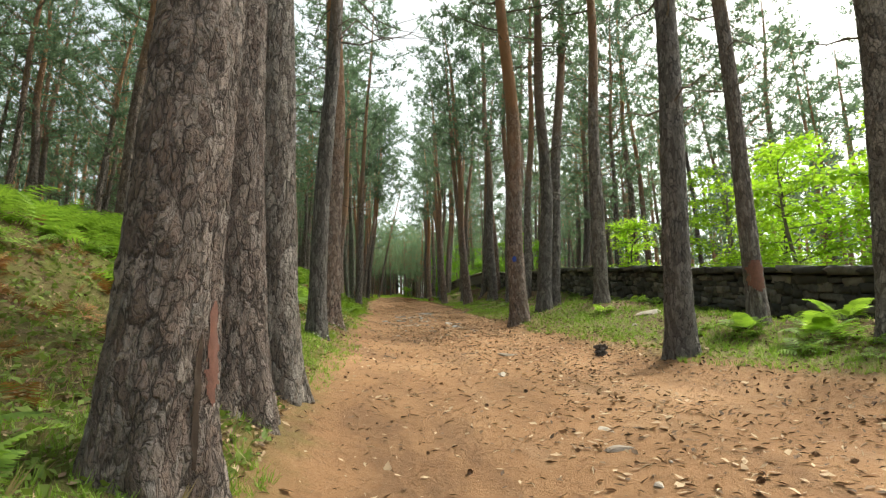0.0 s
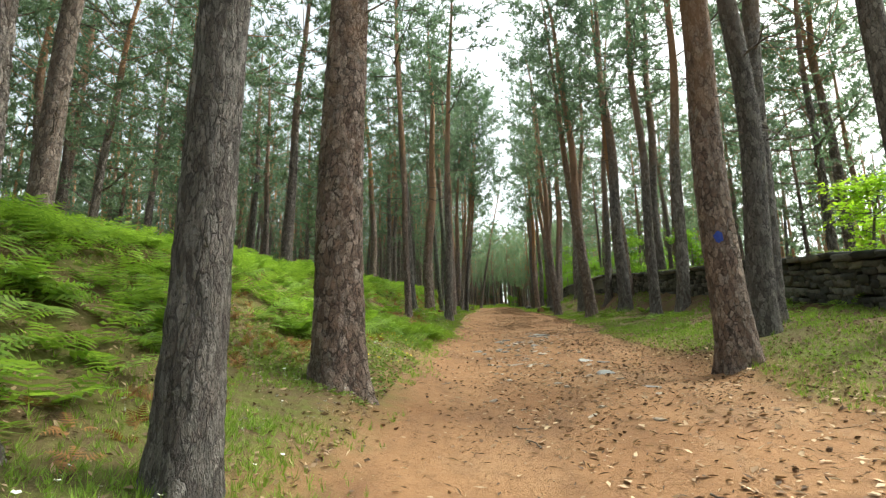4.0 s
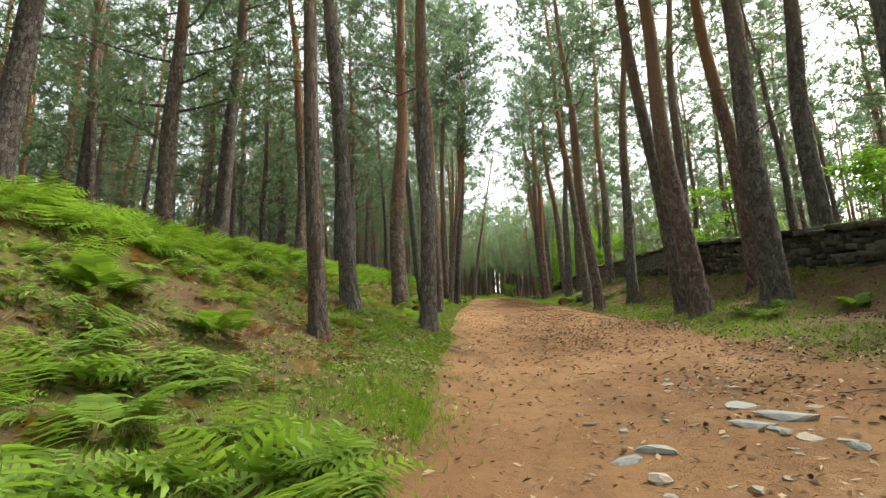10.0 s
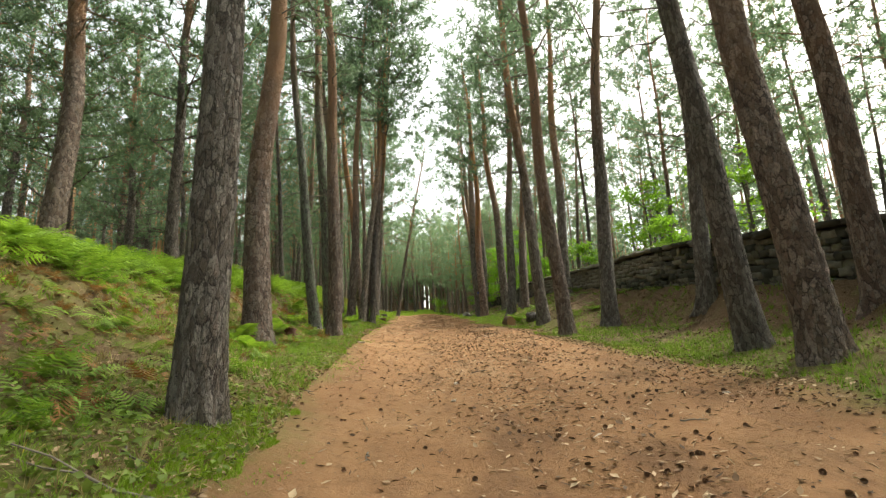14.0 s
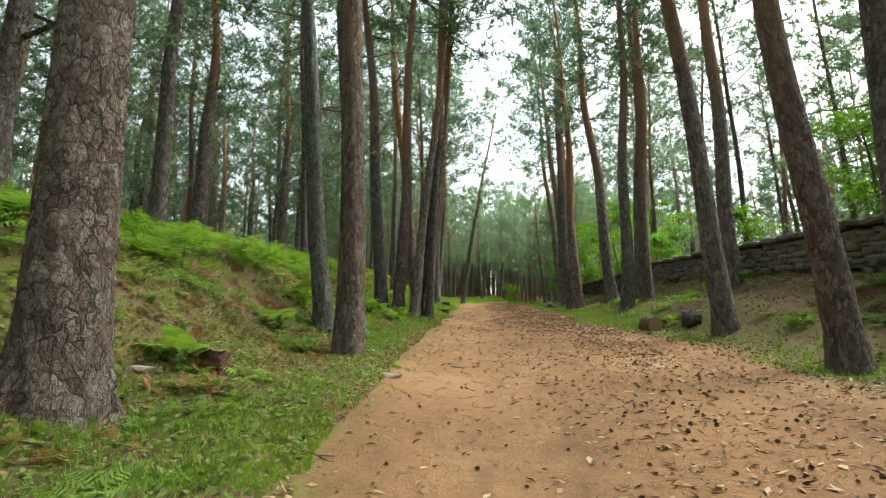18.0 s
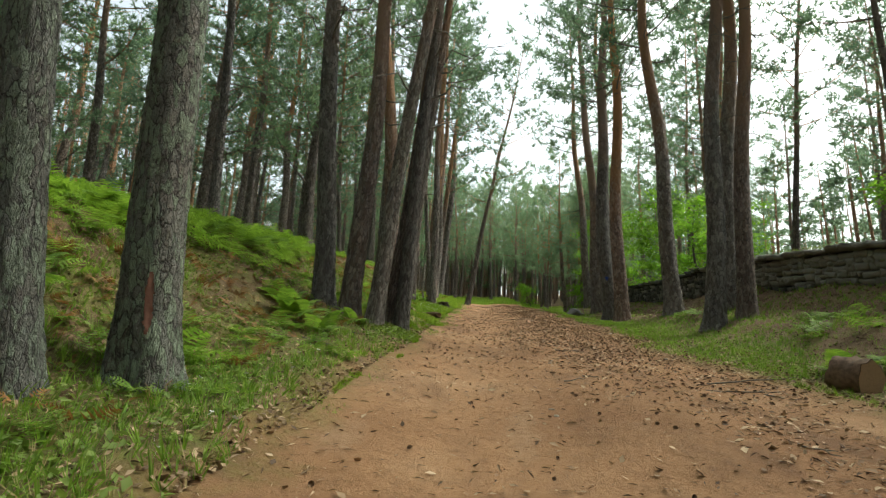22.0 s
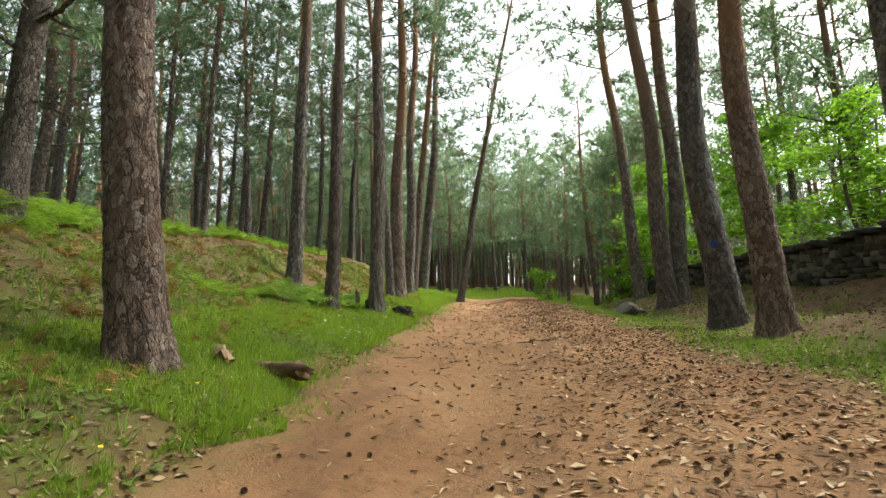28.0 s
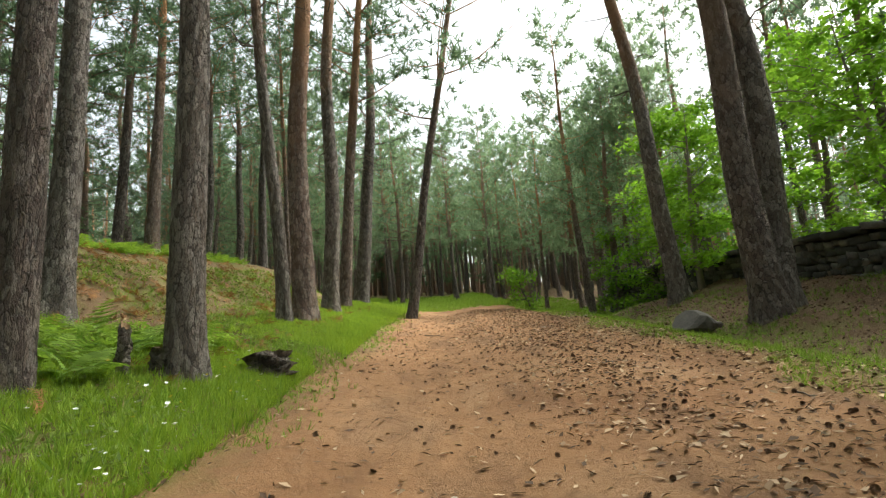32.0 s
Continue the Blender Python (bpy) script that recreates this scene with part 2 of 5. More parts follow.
    lichen = ramp(nt, math_node(nt, "ADD", math_node(nt, "MULTIPLY", big, 0.6), math_node(nt, "MULTIPLY", grain, 0.4)), [(0.60 - mossy * 0.17, (0, 0, 0)), (0.66 - mossy * 0.13, (1, 1, 1))])
    col = mixc(nt, math_node(nt, "MULTIPLY", math_node(nt, "MULTIPLY", lichen, 0.35 + 0.15 * mossy), crack), col, (0.22, 0.24, 0.20))
    if mossy:
        spots = ramp(nt, math_node(nt, "ADD", math_node(nt, "MULTIPLY", id1, 0.5), math_node(nt, "MULTIPLY", grain, 0.6)), [(0.52, (0, 0, 0)), (0.60, (0.85,) * 3)])
        col = mixc(nt, math_node(nt, "MULTIPLY", spots, crack), col, (0.27, 0.335, 0.22))
    # flaking orange bark towards the crown
    tc = nt.nodes.new("ShaderNodeTexCoord")
    sep = nt.nodes.new("ShaderNodeSeparateXYZ")
    nt.links.new(tc.outputs["Object"], sep.inputs[0])
    hgt = nt.nodes.new("ShaderNodeMapRange")
    hgt.inputs["From Min"].default_value, hgt.inputs["From Max"].default_value = orange_from, orange_full
    up = math_node(nt, "ADD", sep.outputs[2], math_node(nt, "MULTIPLY", math_node(nt, "SUBTRACT", big, 0.5), 7.0))
    nt.links.new(up, hgt.inputs["Value"])
    oran = mixc(nt, fine, (0.33, 0.150, 0.066), (0.48, 0.26, 0.122))
    oran = mixc(nt, math_node(nt, "MULTIPLY", lichen, 0.5), oran, (0.25, 0.19, 0.14))
    col = mixc(nt, hgt.outputs[0], col, oran)
    oi = nt.nodes.new("ShaderNodeObjectInfo")
    tone = nt.nodes.new("ShaderNodeHueSaturation")
    nt.links.new(col, tone.inputs["Color"])
    nt.links.new(math_node(nt, "ADD", math_node(nt, "MULTIPLY", oi.outputs["Random"], 0.45), 0.74), tone.inputs["Value"])
    nt.links.new(math_node(nt, "ADD", math_node(nt, "MULTIPLY", oi.outputs["Random"], 0.4), 0.65), tone.inputs["Saturation"])
    nt.links.new(tone.outputs[0], bsdf.inputs["Base Color"])
    bsdf.inputs["Roughness"].default_value = 0.92
    hh = math_node(nt, "ADD", math_node(nt, "ADD", crack, math_node(nt, "MULTIPLY", plate_id, 1.3)), math_node(nt, "MULTIPLY", fine, 0.4))
    bump(nt, bsdf, hh, 1.0, 0.055)
    return m


def leaf_material(name, a, b, translucent, scale=3.0, rough=0.6):
    """Thin foliage: colour varies by clump and by leaf; part of the light passes through."""
    m, nt, bsdf = nodes_of(name)
    geo = nt.nodes.new("ShaderNodeNewGeometry")
    nz = noise_tex(nt, coords(nt), scale, 3.0)
    f = math_node(nt, "ADD", math_node(nt, "MULTIPLY", geo.outputs["Random Per Island"], 0.55), math_node(nt, "MULTIPLY", nz, 0.6))
    oi = nt.nodes.new("ShaderNodeObjectInfo")
    f = math_node(nt, "ADD", f, math_node(nt, "MULTIPLY", math_node(nt, "SUBTRACT", oi.outputs["Random"], 0.5), 0.35), clamp=True)
    col = mixc(nt, f, a, b)
    nt.links.new(col, bsdf.inputs["Base Color"])
    bsdf.inputs["Roughness"].default_value = rough
    bsdf.inputs["Specular IOR Level"].default_value = 0.3
    tr = nt.nodes.new("ShaderNodeBsdfTranslucent")
    hs = nt.nodes.new("ShaderNodeHueSaturation")
    hs.inputs["Value"].default_value, hs.inputs["Saturation"].default_value = 1.25, 1.1
    nt.links.new(col, hs.inputs["Color"])
    nt.links.new(hs.outputs[0], tr.inputs["Color"])
    mix = nt.nodes.new("ShaderNodeMixShader")
    mix.inputs[0].default_value = translucent
    nt.links.new(bsdf.outputs[0], mix.inputs[1])
    nt.links.new(tr.outputs[0], mix.inputs[2])
    nt.links.new(mix.outputs[0], nt.nodes["Material Output"].inputs["Surface"])
    return m


def plain_material(name, a, b, scale, rough=0.9, bump_strength=0.5, bump_dist=0.01, detail=6.0, island=False):
    """Two tones mixed by grain and by larger stains."""
    m, nt, bsdf = nodes_of(name)
    fine = noise_tex(nt, coords(nt), scale, detail, 0.65)
    big = noise_tex(nt, coords(nt), scale * 0.13, 3.0)
    f = math_node(nt, "ADD", math_node(nt, "MULTIPLY", fine, 0.7), math_node(nt, "MULTIPLY", big, 0.45))
    if island:
        geo = nt.nodes.new("ShaderNodeNewGeometry")
        f = math_node(nt, "ADD", f, math_node(nt, "MULTIPLY", math_node(nt, "SUBTRACT", geo.outputs["Random Per Island"], 0.5), 0.8))
    oi = nt.nodes.new("ShaderNodeObjectInfo")
    f = math_node(nt, "ADD", f, math_node(nt, "MULTIPLY", math_node(nt, "SUBTRACT", oi.outputs["Random"], 0.5), 0.5), clamp=True)
    nt.links.new(ramp(nt, f, [(0.25, a), (0.8, b)]), bsdf.inputs["Base Color"])
    bsdf.inputs["Roughness"].default_value = rough
    bump(nt, bsdf, fine, bump_strength, bump_dist)
    return m


def ground_material():
    """Sandy track, grassy verges, fern-litter bank and needle floor, parted by the lie of the land with ragged edges."""
    m, nt, bsdf = nodes_of("forest_ground")
    vec = coords(nt)
    sep = nt.nodes.new("ShaderNodeSeparateXYZ")
    nt.links.new(vec, sep.inputs[0])
    rag = math_node(nt, "MULTIPLY", math_node(nt, "SUBTRACT", noise_tex(nt, vec, 1.6, 5.0, 0.65), 0.5), 1.1)
    rag2 = math_node(nt, "MULTIPLY", math_node(nt, "SUBTRACT", noise_tex(nt, vec, 9.0, 4.0, 0.7), 0.5), 0.4)
    ragged = math_node(nt, "ADD", rag, rag2)

    def step(attr, lo, hi):
        n = nt.nodes.new("ShaderNodeMapRange")
        n.inputs["From Min"].default_value, n.inputs["From Max"].default_value = lo, hi
        nt.links.new(math_node(nt, "ADD", attribute(nt, attr), ragged), n.inputs["Value"])
        return n.outputs[0]
    n1, n2, n3 = noise_tex(nt, vec, 0.55, 4.0), noise_tex(nt, vec, 7.0, 6.0, 0.7), noise_tex(nt, vec, 55.0, 5.0, 0.75)
    dirt = ramp(nt, n1, [(0.3, (0.270, 0.138, 0.064)), (0.55, (0.362, 0.198, 0.096)), (0.75, (0.435, 0.265, 0.146))])
    streak = noise_tex(nt, coords(nt, (1, 0.22, 1)), 1.5, 5.0, 0.65)
    dirt = mixc(nt, ramp(nt, streak, [(0.50, (0, 0, 0)), (0.66, (0.65,) * 3)]), dirt, (0.17, 0.092, 0.048))
    dirt = mixc(nt, ramp(nt, streak, [(0.30, (0.5,) * 3), (0.42, (0, 0, 0))]), dirt, (0.42, 0.275, 0.165))
    dirt = mixc(nt, ramp(nt, n2, [(0.5, (0, 0, 0)), (0.75, (0.6,) * 3)]), dirt, (0.155, 0.082, 0.042))
    dirt = mixc(nt, ramp(nt, n3, [(0.56, (0, 0, 0)), (0.70, (0.45,) * 3)]), dirt, (0.44, 0.325, 0.22))
    dirt = mixc(nt, ramp(nt, n3, [(0.28, (0.6,) * 3), (0.42, (0, 0, 0))]), dirt, (0.075, 0.046, 0.031))
    litter = mixc(nt, n2, (0.085, 0.050, 0.028), (0.215, 0.135, 0.070))
    litter = mixc(nt, ramp(nt, n3, [(0.5, (0, 0, 0)), (0.66, (0.7,) * 3)]), litter, (0.30, 0.22, 0.14))
    litter = mixc(nt, ramp(nt, n3, [(0.32, (0.8,) * 3), (0.46, (0, 0, 0))]), litter, (0.045, 0.032, 0.02))
    green = mixc(nt, n2, (0.080, 0.105, 0.018), (0.21, 0.235, 0.050))
    patchy = noise_tex(nt, vec, 1.1, 6.0, 0.7)
    floor = mixc(nt, ramp(nt, patchy, [(0.42, (0, 0, 0)), (0.60, (0.72,) * 3)]), litter, green)
    verge = mixc(nt, ramp(nt, math_node(nt, "ADD", math_node(nt, "MULTIPLY", n2, 0.5), math_node(nt, "MULTIPLY", patchy, 0.5)), [(0.42, (0.1,) * 3), (0.58, (0.9,) * 3)]), litter, green)
    col = mixc(nt, step("out_left", -0.35, 0.45), dirt, verge)
    col = mixc(nt, step("out_left", 0.9, 1.8), col, floor)
    col = mixc(nt, step("out_right", -0.4, 0.5), col, verge)
    mossy = mixc(nt, ramp(nt, patchy, [(0.50, (0, 0, 0)), (0.66, (0.6,) * 3)]), litter, green)
    col = mixc(nt, step("out_right", 1.2, 2.4), col, mossy)
    nt.links.new(col, bsdf.inputs["Base Color"])
    bsdf.inputs["Roughness"].default_value = 0.95
    bsdf.inputs["Specular IOR Level"].default_value = 0.25
    h = math_node(nt, "ADD", math_node(nt, "MULTIPLY", n2, 1.0), math_node(nt, "MULTIPLY", n3, 0.5))
    bump(nt, bsdf, h, 1.0, 0.04)
    return m


BARK_NEAR = bark_material("plated_pine_bark", (0.050, 0.042, 0.036), (0.205, 0.175, 0.152), (0.325, 0.288, 0.255), 5.2, 9.5, True, (0.27, 0.245, 0.22))
BARK_NEAR_RED = bark_material("plated_red_pine_bark", (0.052, 0.036, 0.029), (0.225, 0.155, 0.122), (0.34, 0.255, 0.21), 3.8, 7.5, True, (0.27, 0.235, 0.21))
BARK_LICHEN = bark_material("lichen_covered_pine_bark", (0.03, 0.025, 0.02), (0.125, 0.105, 0.086), (0.205, 0.182, 0.155), 7.0, 11.0, True, (0.16, 0.165, 0.14), 1.0)
BARK = bark_material("pine_bark", (0.04, 0.033, 0.028), (0.170, 0.142, 0.122), (0.28, 0.24, 0.21), 7.0, 12.0)
BARK_RED = bark_material("red_pine_bark", (0.05, 0.036, 0.029), (0.185, 0.140, 0.114), (0.29, 0.225, 0.185), 5.5, 9.5)
SCAR = plain_material("bare_red_wood", (0.075, 0.032, 0.024), (0.20, 0.09, 0.062), 22.0)
SPLIT = plain_material("dark_split_wood", (0.025, 0.017, 0.012), (0.07, 0.045, 0.03), 18.0)
BLUEPAINT = plain_material("faded_blue_paint", (0.025, 0.05, 0.28), (0.07, 0.13, 0.46), 20.0)
DEADWOOD = plain_material("dead_wood", (0.075, 0.06, 0.05), (0.21, 0.18, 0.15), 25.0)
NEEDLE = leaf_material("pine_needles", (0.078, 0.128, 0.078), (0.20, 0.275, 0.165), 0.5, 1.2)
NEEDLE_FAR = leaf_material("distant_pine_needles", (0.075, 0.122, 0.078), (0.19, 0.255, 0.16), 0.5, 0.4)
# paler green: sunlight on the far wood is put into the needle colour
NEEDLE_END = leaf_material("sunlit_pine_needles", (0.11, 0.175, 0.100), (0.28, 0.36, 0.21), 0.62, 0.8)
SLAB = plain_material("bluish_grey_slab", (0.19, 0.20, 0.205), (0.42, 0.43, 0.42), 16.0, 0.8)
DARKSTONE = plain_material("dark_boulder_stone", (0.05, 0.046, 0.04), (0.17, 0.155, 0.135), 12.0)
NEEDLE_PALE = leaf_material("young_pine_needles", (0.09, 0.145, 0.08), (0.22, 0.30, 0.165), 0.5, 1.2)
OLIVELEAF = leaf_material("low_olive_leaves", (0.075, 0.125, 0.025), (0.25, 0.32, 0.075), 0.35, 1.2)
BROADLEAF = leaf_material("broad_leaves", (0.10, 0.215, 0.026), (0.28, 0.46, 0.078), 0.55, 1.5)
# broad leaves again, with sunshine put into a brighter yellow-green
SUNLIT_LEAF = leaf_material("sunlit_yellow_green_leaves", (0.20, 0.36, 0.035), (0.48, 0.66, 0.11), 0.55, 1.5)
FERN = leaf_material("green_bracken", (0.070, 0.145, 0.024), (0.34, 0.49, 0.09), 0.45, 0.8)
FERN_BROWN = leaf_material("brown_bracken", (0.12, 0.056, 0.022), (0.40, 0.20, 0.070), 0.2, 2.0)
GRASS = leaf_material("verge_grass", (0.085, 0.170, 0.024), (0.31, 0.45, 0.078), 0.4, 0.7)
LAWN = leaf_material("lawn_grass_blades", (0.13, 0.225, 0.028), (0.40, 0.53, 0.085), 0.4, 0.7)
MOSS = leaf_material("soft_edge_moss", (0.10, 0.185, 0.018), (0.29, 0.43, 0.05), 0.35, 1.0)
DRYGRASS = leaf_material("dry_grass", (0.22, 0.17, 0.07), (0.38, 0.30, 0.14), 0.2, 2.0)
PALECHIP = plain_material("pale_bark_flakes", (0.28, 0.18, 0.10), (0.56, 0.41, 0.26), 8.0, island=True)
DARKCHIP = plain_material("dark_bark_flakes", (0.085, 0.050, 0.029), (0.31, 0.19, 0.108), 8.0, island=True)
LITTER = plain_material("leaf_litter", (0.085, 0.046, 0.025), (0.43, 0.30, 0.18), 8.0, island=True)
CONE = plain_material("pine_cone_scales", (0.075, 0.042, 0.024), (0.21, 0.115, 0.062), 60.0)
STONE = plain_material("grey_granite", (0.27, 0.22, 0.175), (0.50, 0.435, 0.36), 14.0, 0.85)
WALLSTONE = plain_material("dark_wall_stone", (0.042, 0.043, 0.036), (0.185, 0.176, 0.148), 11.0, 0.92, island=True)
MORTAR = plain_material("dark_wall_core", (0.02, 0.019, 0.017), (0.05, 0.046, 0.04), 12.0)
ROTWOOD = plain_material("rotten_brown_wood", (0.085, 0.052, 0.032), (0.30, 0.195, 0.12), 20.0)
CUTWOOD = plain_material("sawn_log_end", (0.12, 0.07, 0.035), (0.27, 0.165, 0.085), 30.0)
GROUND = ground_material()

# ---- ground: one sheet to the horizon ----
gv = np.stack([GX.ravel(), GY.ravel(), GZ.ravel()], 1)
nx, ny = len(gx), len(gy)
i0 = (np.arange(ny - 1)[:, None] * nx + np.arange(nx - 1)[None, :]).ravel()
ground = new("ground", mesh_np("ground", gv, np.stack([i0, i0 + 1, i0 + nx + 1, i0 + nx], 1), GROUND, smooth=True))
for name, values in (("out_left", left_edge(GY) - GX + 2.2 * smooth01((GY - 87) / 3) * (1 + GX.clip(0, 4))), ("out_right", GX - right_edge(GY))):
    ground.data.attributes.new(name, "FLOAT", "POINT").data.foreach_set("value", values.ravel().astype(np.float32))
tagged(ground, "sandy orange-brown forest track between grassy verges and a bank", "ground", kind="structure")


# ---- pines ----
def tube(pts, radii, sides):
    """Rings round a line of points; returns vertices and quads."""
    pts, radii = np.asarray(pts, float), np.asarray(radii, float)
    n = len(pts)
    d = np.gradient(pts, axis=0)
    d /= np.linalg.norm(d, axis=1)[:, None] + 1e-9
    ref = np.array([0.0, 0.0, 1.0]) if abs(d[0][2]) < 0.8 else np.array([1.0, 0.0, 0.0])
    a = np.cross(d, ref)
    a /= np.linalg.norm(a, axis=1)[:, None] + 1e-9
    b = np.cross(d, a)
    th = np.arange(sides) * 2 * np.pi / sides
    v = pts[:, None, :] + radii[:, None, None] * (a[:, None, :] * np.cos(th)[None, :, None] + b[:, None, :] * np.sin(th)[None, :, None])
    i = np.arange(n - 1)[:, None] * sides
    j = np.arange(sides)[None, :]
    k = (j + 1) % sides
    f = np.stack([i + j, i + k, i + sides + k, i + sides + j], -1).reshape(-1, 4)
    return v.reshape(-1, 3), f


class Pile:
    """Collects pieces of one mesh."""
    def __init__(self):
        self.v, self.q, self.t, self.n = [], [], [], 0

    def add(self, v, quads=None, tris=None):
        v = np.asarray(v, float)
        self.v.append(v)
        if quads is not None and len(quads):
            self.q.append(np.asarray(quads) + self.n)
        if tris is not None and len(tris):
            self.t.append(np.asarray(tris) + self.n)
        self.n += len(v)

    def mesh(self, name, mat, smooth=False):
        groups = []
        if self.q:
            groups.append(np.concatenate(self.q))
        if self.t:
            groups.append(np.concatenate(self.t))
        return mesh_np(name, np.concatenate(self.v), groups, mat, smooth)


def cell_edge(u, v, seed, cells_u):
    """Distance to the edge of jittered cells that wrap round in u; u in cells, v in cells."""
    iu, iv = np.floor(u), np.floor(v)
    d1, d2 = np.full(u.shape, 9.0), np.full(u.shape, 9.0)
    ident = np.zeros(u.shape)
    for du in (-1, 0, 1):
        for dv in (-1, 0, 1):
            cu, cv = iu + du, iv + dv
            w = np.mod(cu, cells_u)
            s1 = np.sin(w * 127.1 + cv * 311.7 + seed) * 43758.5453
            s2 = np.sin(w * 269.5 + cv * 183.3 + seed) * 43758.5453
            px, py = cu + 0.15 + 0.7 * (s1 - np.floor(s1)), cv + 0.1 + 0.8 * (s2 - np.floor(s2))
            d = np.hypot(u - px, v - py)
            closer = d < d1
            d2 = np.where(closer, d1, np.minimum(d2, d))
            ident = np.where(closer, s1 - np.floor(s1), ident)
            d1 = np.where(closer, d, d1)
    return d2 - d1, ident


def trunk_mesh(name, mat, seed, height=20.0, radius=0.25, detail=1):
    """A tapered, slightly wavering stem with a flared foot; near ones have bark plates parted by deep cracks."""
    rng = np.random.RandomState(seed)
    sides = (60 if detail == 1 else 40) if detail else 9
    step = 0.04 if detail == 1 else 0.07
    if detail:
        hs = np.concatenate([np.arange(-0.35, 3.6, step), np.arange(3.6, 8.0, step * 3), np.arange(8.0, height, 0.8), [height]])
    else:
        hs = np.concatenate([[-0.4, 0.0, 0.3], np.arange(1.2, height, 1.6), [height]])
    f = np.clip(hs / height, 0, 1)
    rad = radius * (0.94 * (1 - f) ** 0.75 + 0.02) * (1 + 0.28 * np.exp(-np.clip(hs, -0.4, 9) * 2.6))
    ph = rng.rand(4) * 6.28
    cx = 0.10 * np.sin(hs * 0.35 + ph[0]) - 0.10 * np.sin(ph[0]) + 0.05 * np.sin(hs * 0.9 + ph[1]) - 0.05 * np.sin(ph[1])
    cy = 0.10 * np.sin(hs * 0.31 + ph[2]) - 0.10 * np.sin(ph[2]) + 0.05 * np.sin(hs * 0.8 + ph[3]) - 0.05 * np.sin(ph[3])
    th = np.arange(sides) * 2 * np.pi / sides
    T, H = np.meshgrid(th, hs)
    R = np.repeat(rad[:, None], sides, 1)
    lobes = 0.10 * np.exp(-np.clip(H, -0.4, 9) * 3.0) * np.cos(T * 5 + ph[0] + 0.6 * np.sin(T * 2 + ph[1]))
    R = R * (1 + lobes + 0.03 * np.cos(T * 3 + H * 0.4 + ph[2]))
    if detail:
        cells = 17
        warp = 0.5 * value_noise(T * 4, H * 5, seed) + 0.45 * value_noise(T * 9, H * 13, seed + 1) + 0.25 * value_noise(T * 21, H * 27, seed + 5)
        lift = 1.3 * value_noise(T * 3, H * 2, seed + 2) + 0.5 * value_noise(T * 11, H * 12, seed + 6)
        e, ident = cell_edge(T / (2 * np.pi) * cells + warp, H * 6.0 + lift, seed * 1.7, cells)
        e2, ident2 = cell_edge(T / (2 * np.pi) * cells * 2 + warp * 1.6, H * 13.0 + lift * 1.8, seed * 2.3, cells * 2)
        plate = smooth01(e / 0.35)
        fade = np.clip(1.15 - H / 9.0, 0.15, 1)
        R = R + fade * radius * (0.035 * (plate - 0.7) + 0.05 * (ident - 0.5) + 0.03 * (ident2 - 0.5) + 0.03 * value_noise(T * 14, H * 30, seed + 3))
    v = np.stack([cx[:, None] + R * np.cos(T), cy[:, None] + R * np.sin(T), H], -1).reshape(-1, 3)
    i = np.arange(len(hs) - 1)[:, None] * sides
    j = np.arange(sides)[None, :]
    k = (j + 1) % sides
    q = np.stack([i + j, i + k, i + sides + k, i + sides + j], -1).reshape(-1, 4)
    me = mesh_np(name, v, q, mat, smooth=not detail)
    if detail:
        me.polygons.foreach_set("use_smooth", np.ones(len(me.polygons), dtype=bool))

    STEMS[me.name] = (hs, cx, cy, R)

    def centre(h):
        return np.array([np.interp(h, hs, cx), np.interp(h, hs, cy), h]), float(np.interp(h, hs, rad))
    return me, centre


def needle_tufts(pile, at, way, size, rng, count=6):
    """Sprays of thin needle blades round many shoots."""
    n = len(at)
    d = rng.normal(size=(n, count, 3)) * 0.75 + way[:, None]
    d /= np.linalg.norm(d, axis=2)[..., None] + 1e-9
    side = np.cross(d, rng.normal(size=(n, count, 3)))
    side /= np.linalg.norm(side, axis=2)[..., None] + 1e-9
    ln = size * rng.uniform(0.65, 1.25, (n, count, 1))
    base = at[:, None] + d * ln * 0.05
    v = np.stack([base - side * size * 0.10, base + side * size * 0.10, at[:, None] + d * ln], 2).reshape(-1, 3)
    pile.add(v, tris=np.arange(n * count * 3).reshape(-1, 3))


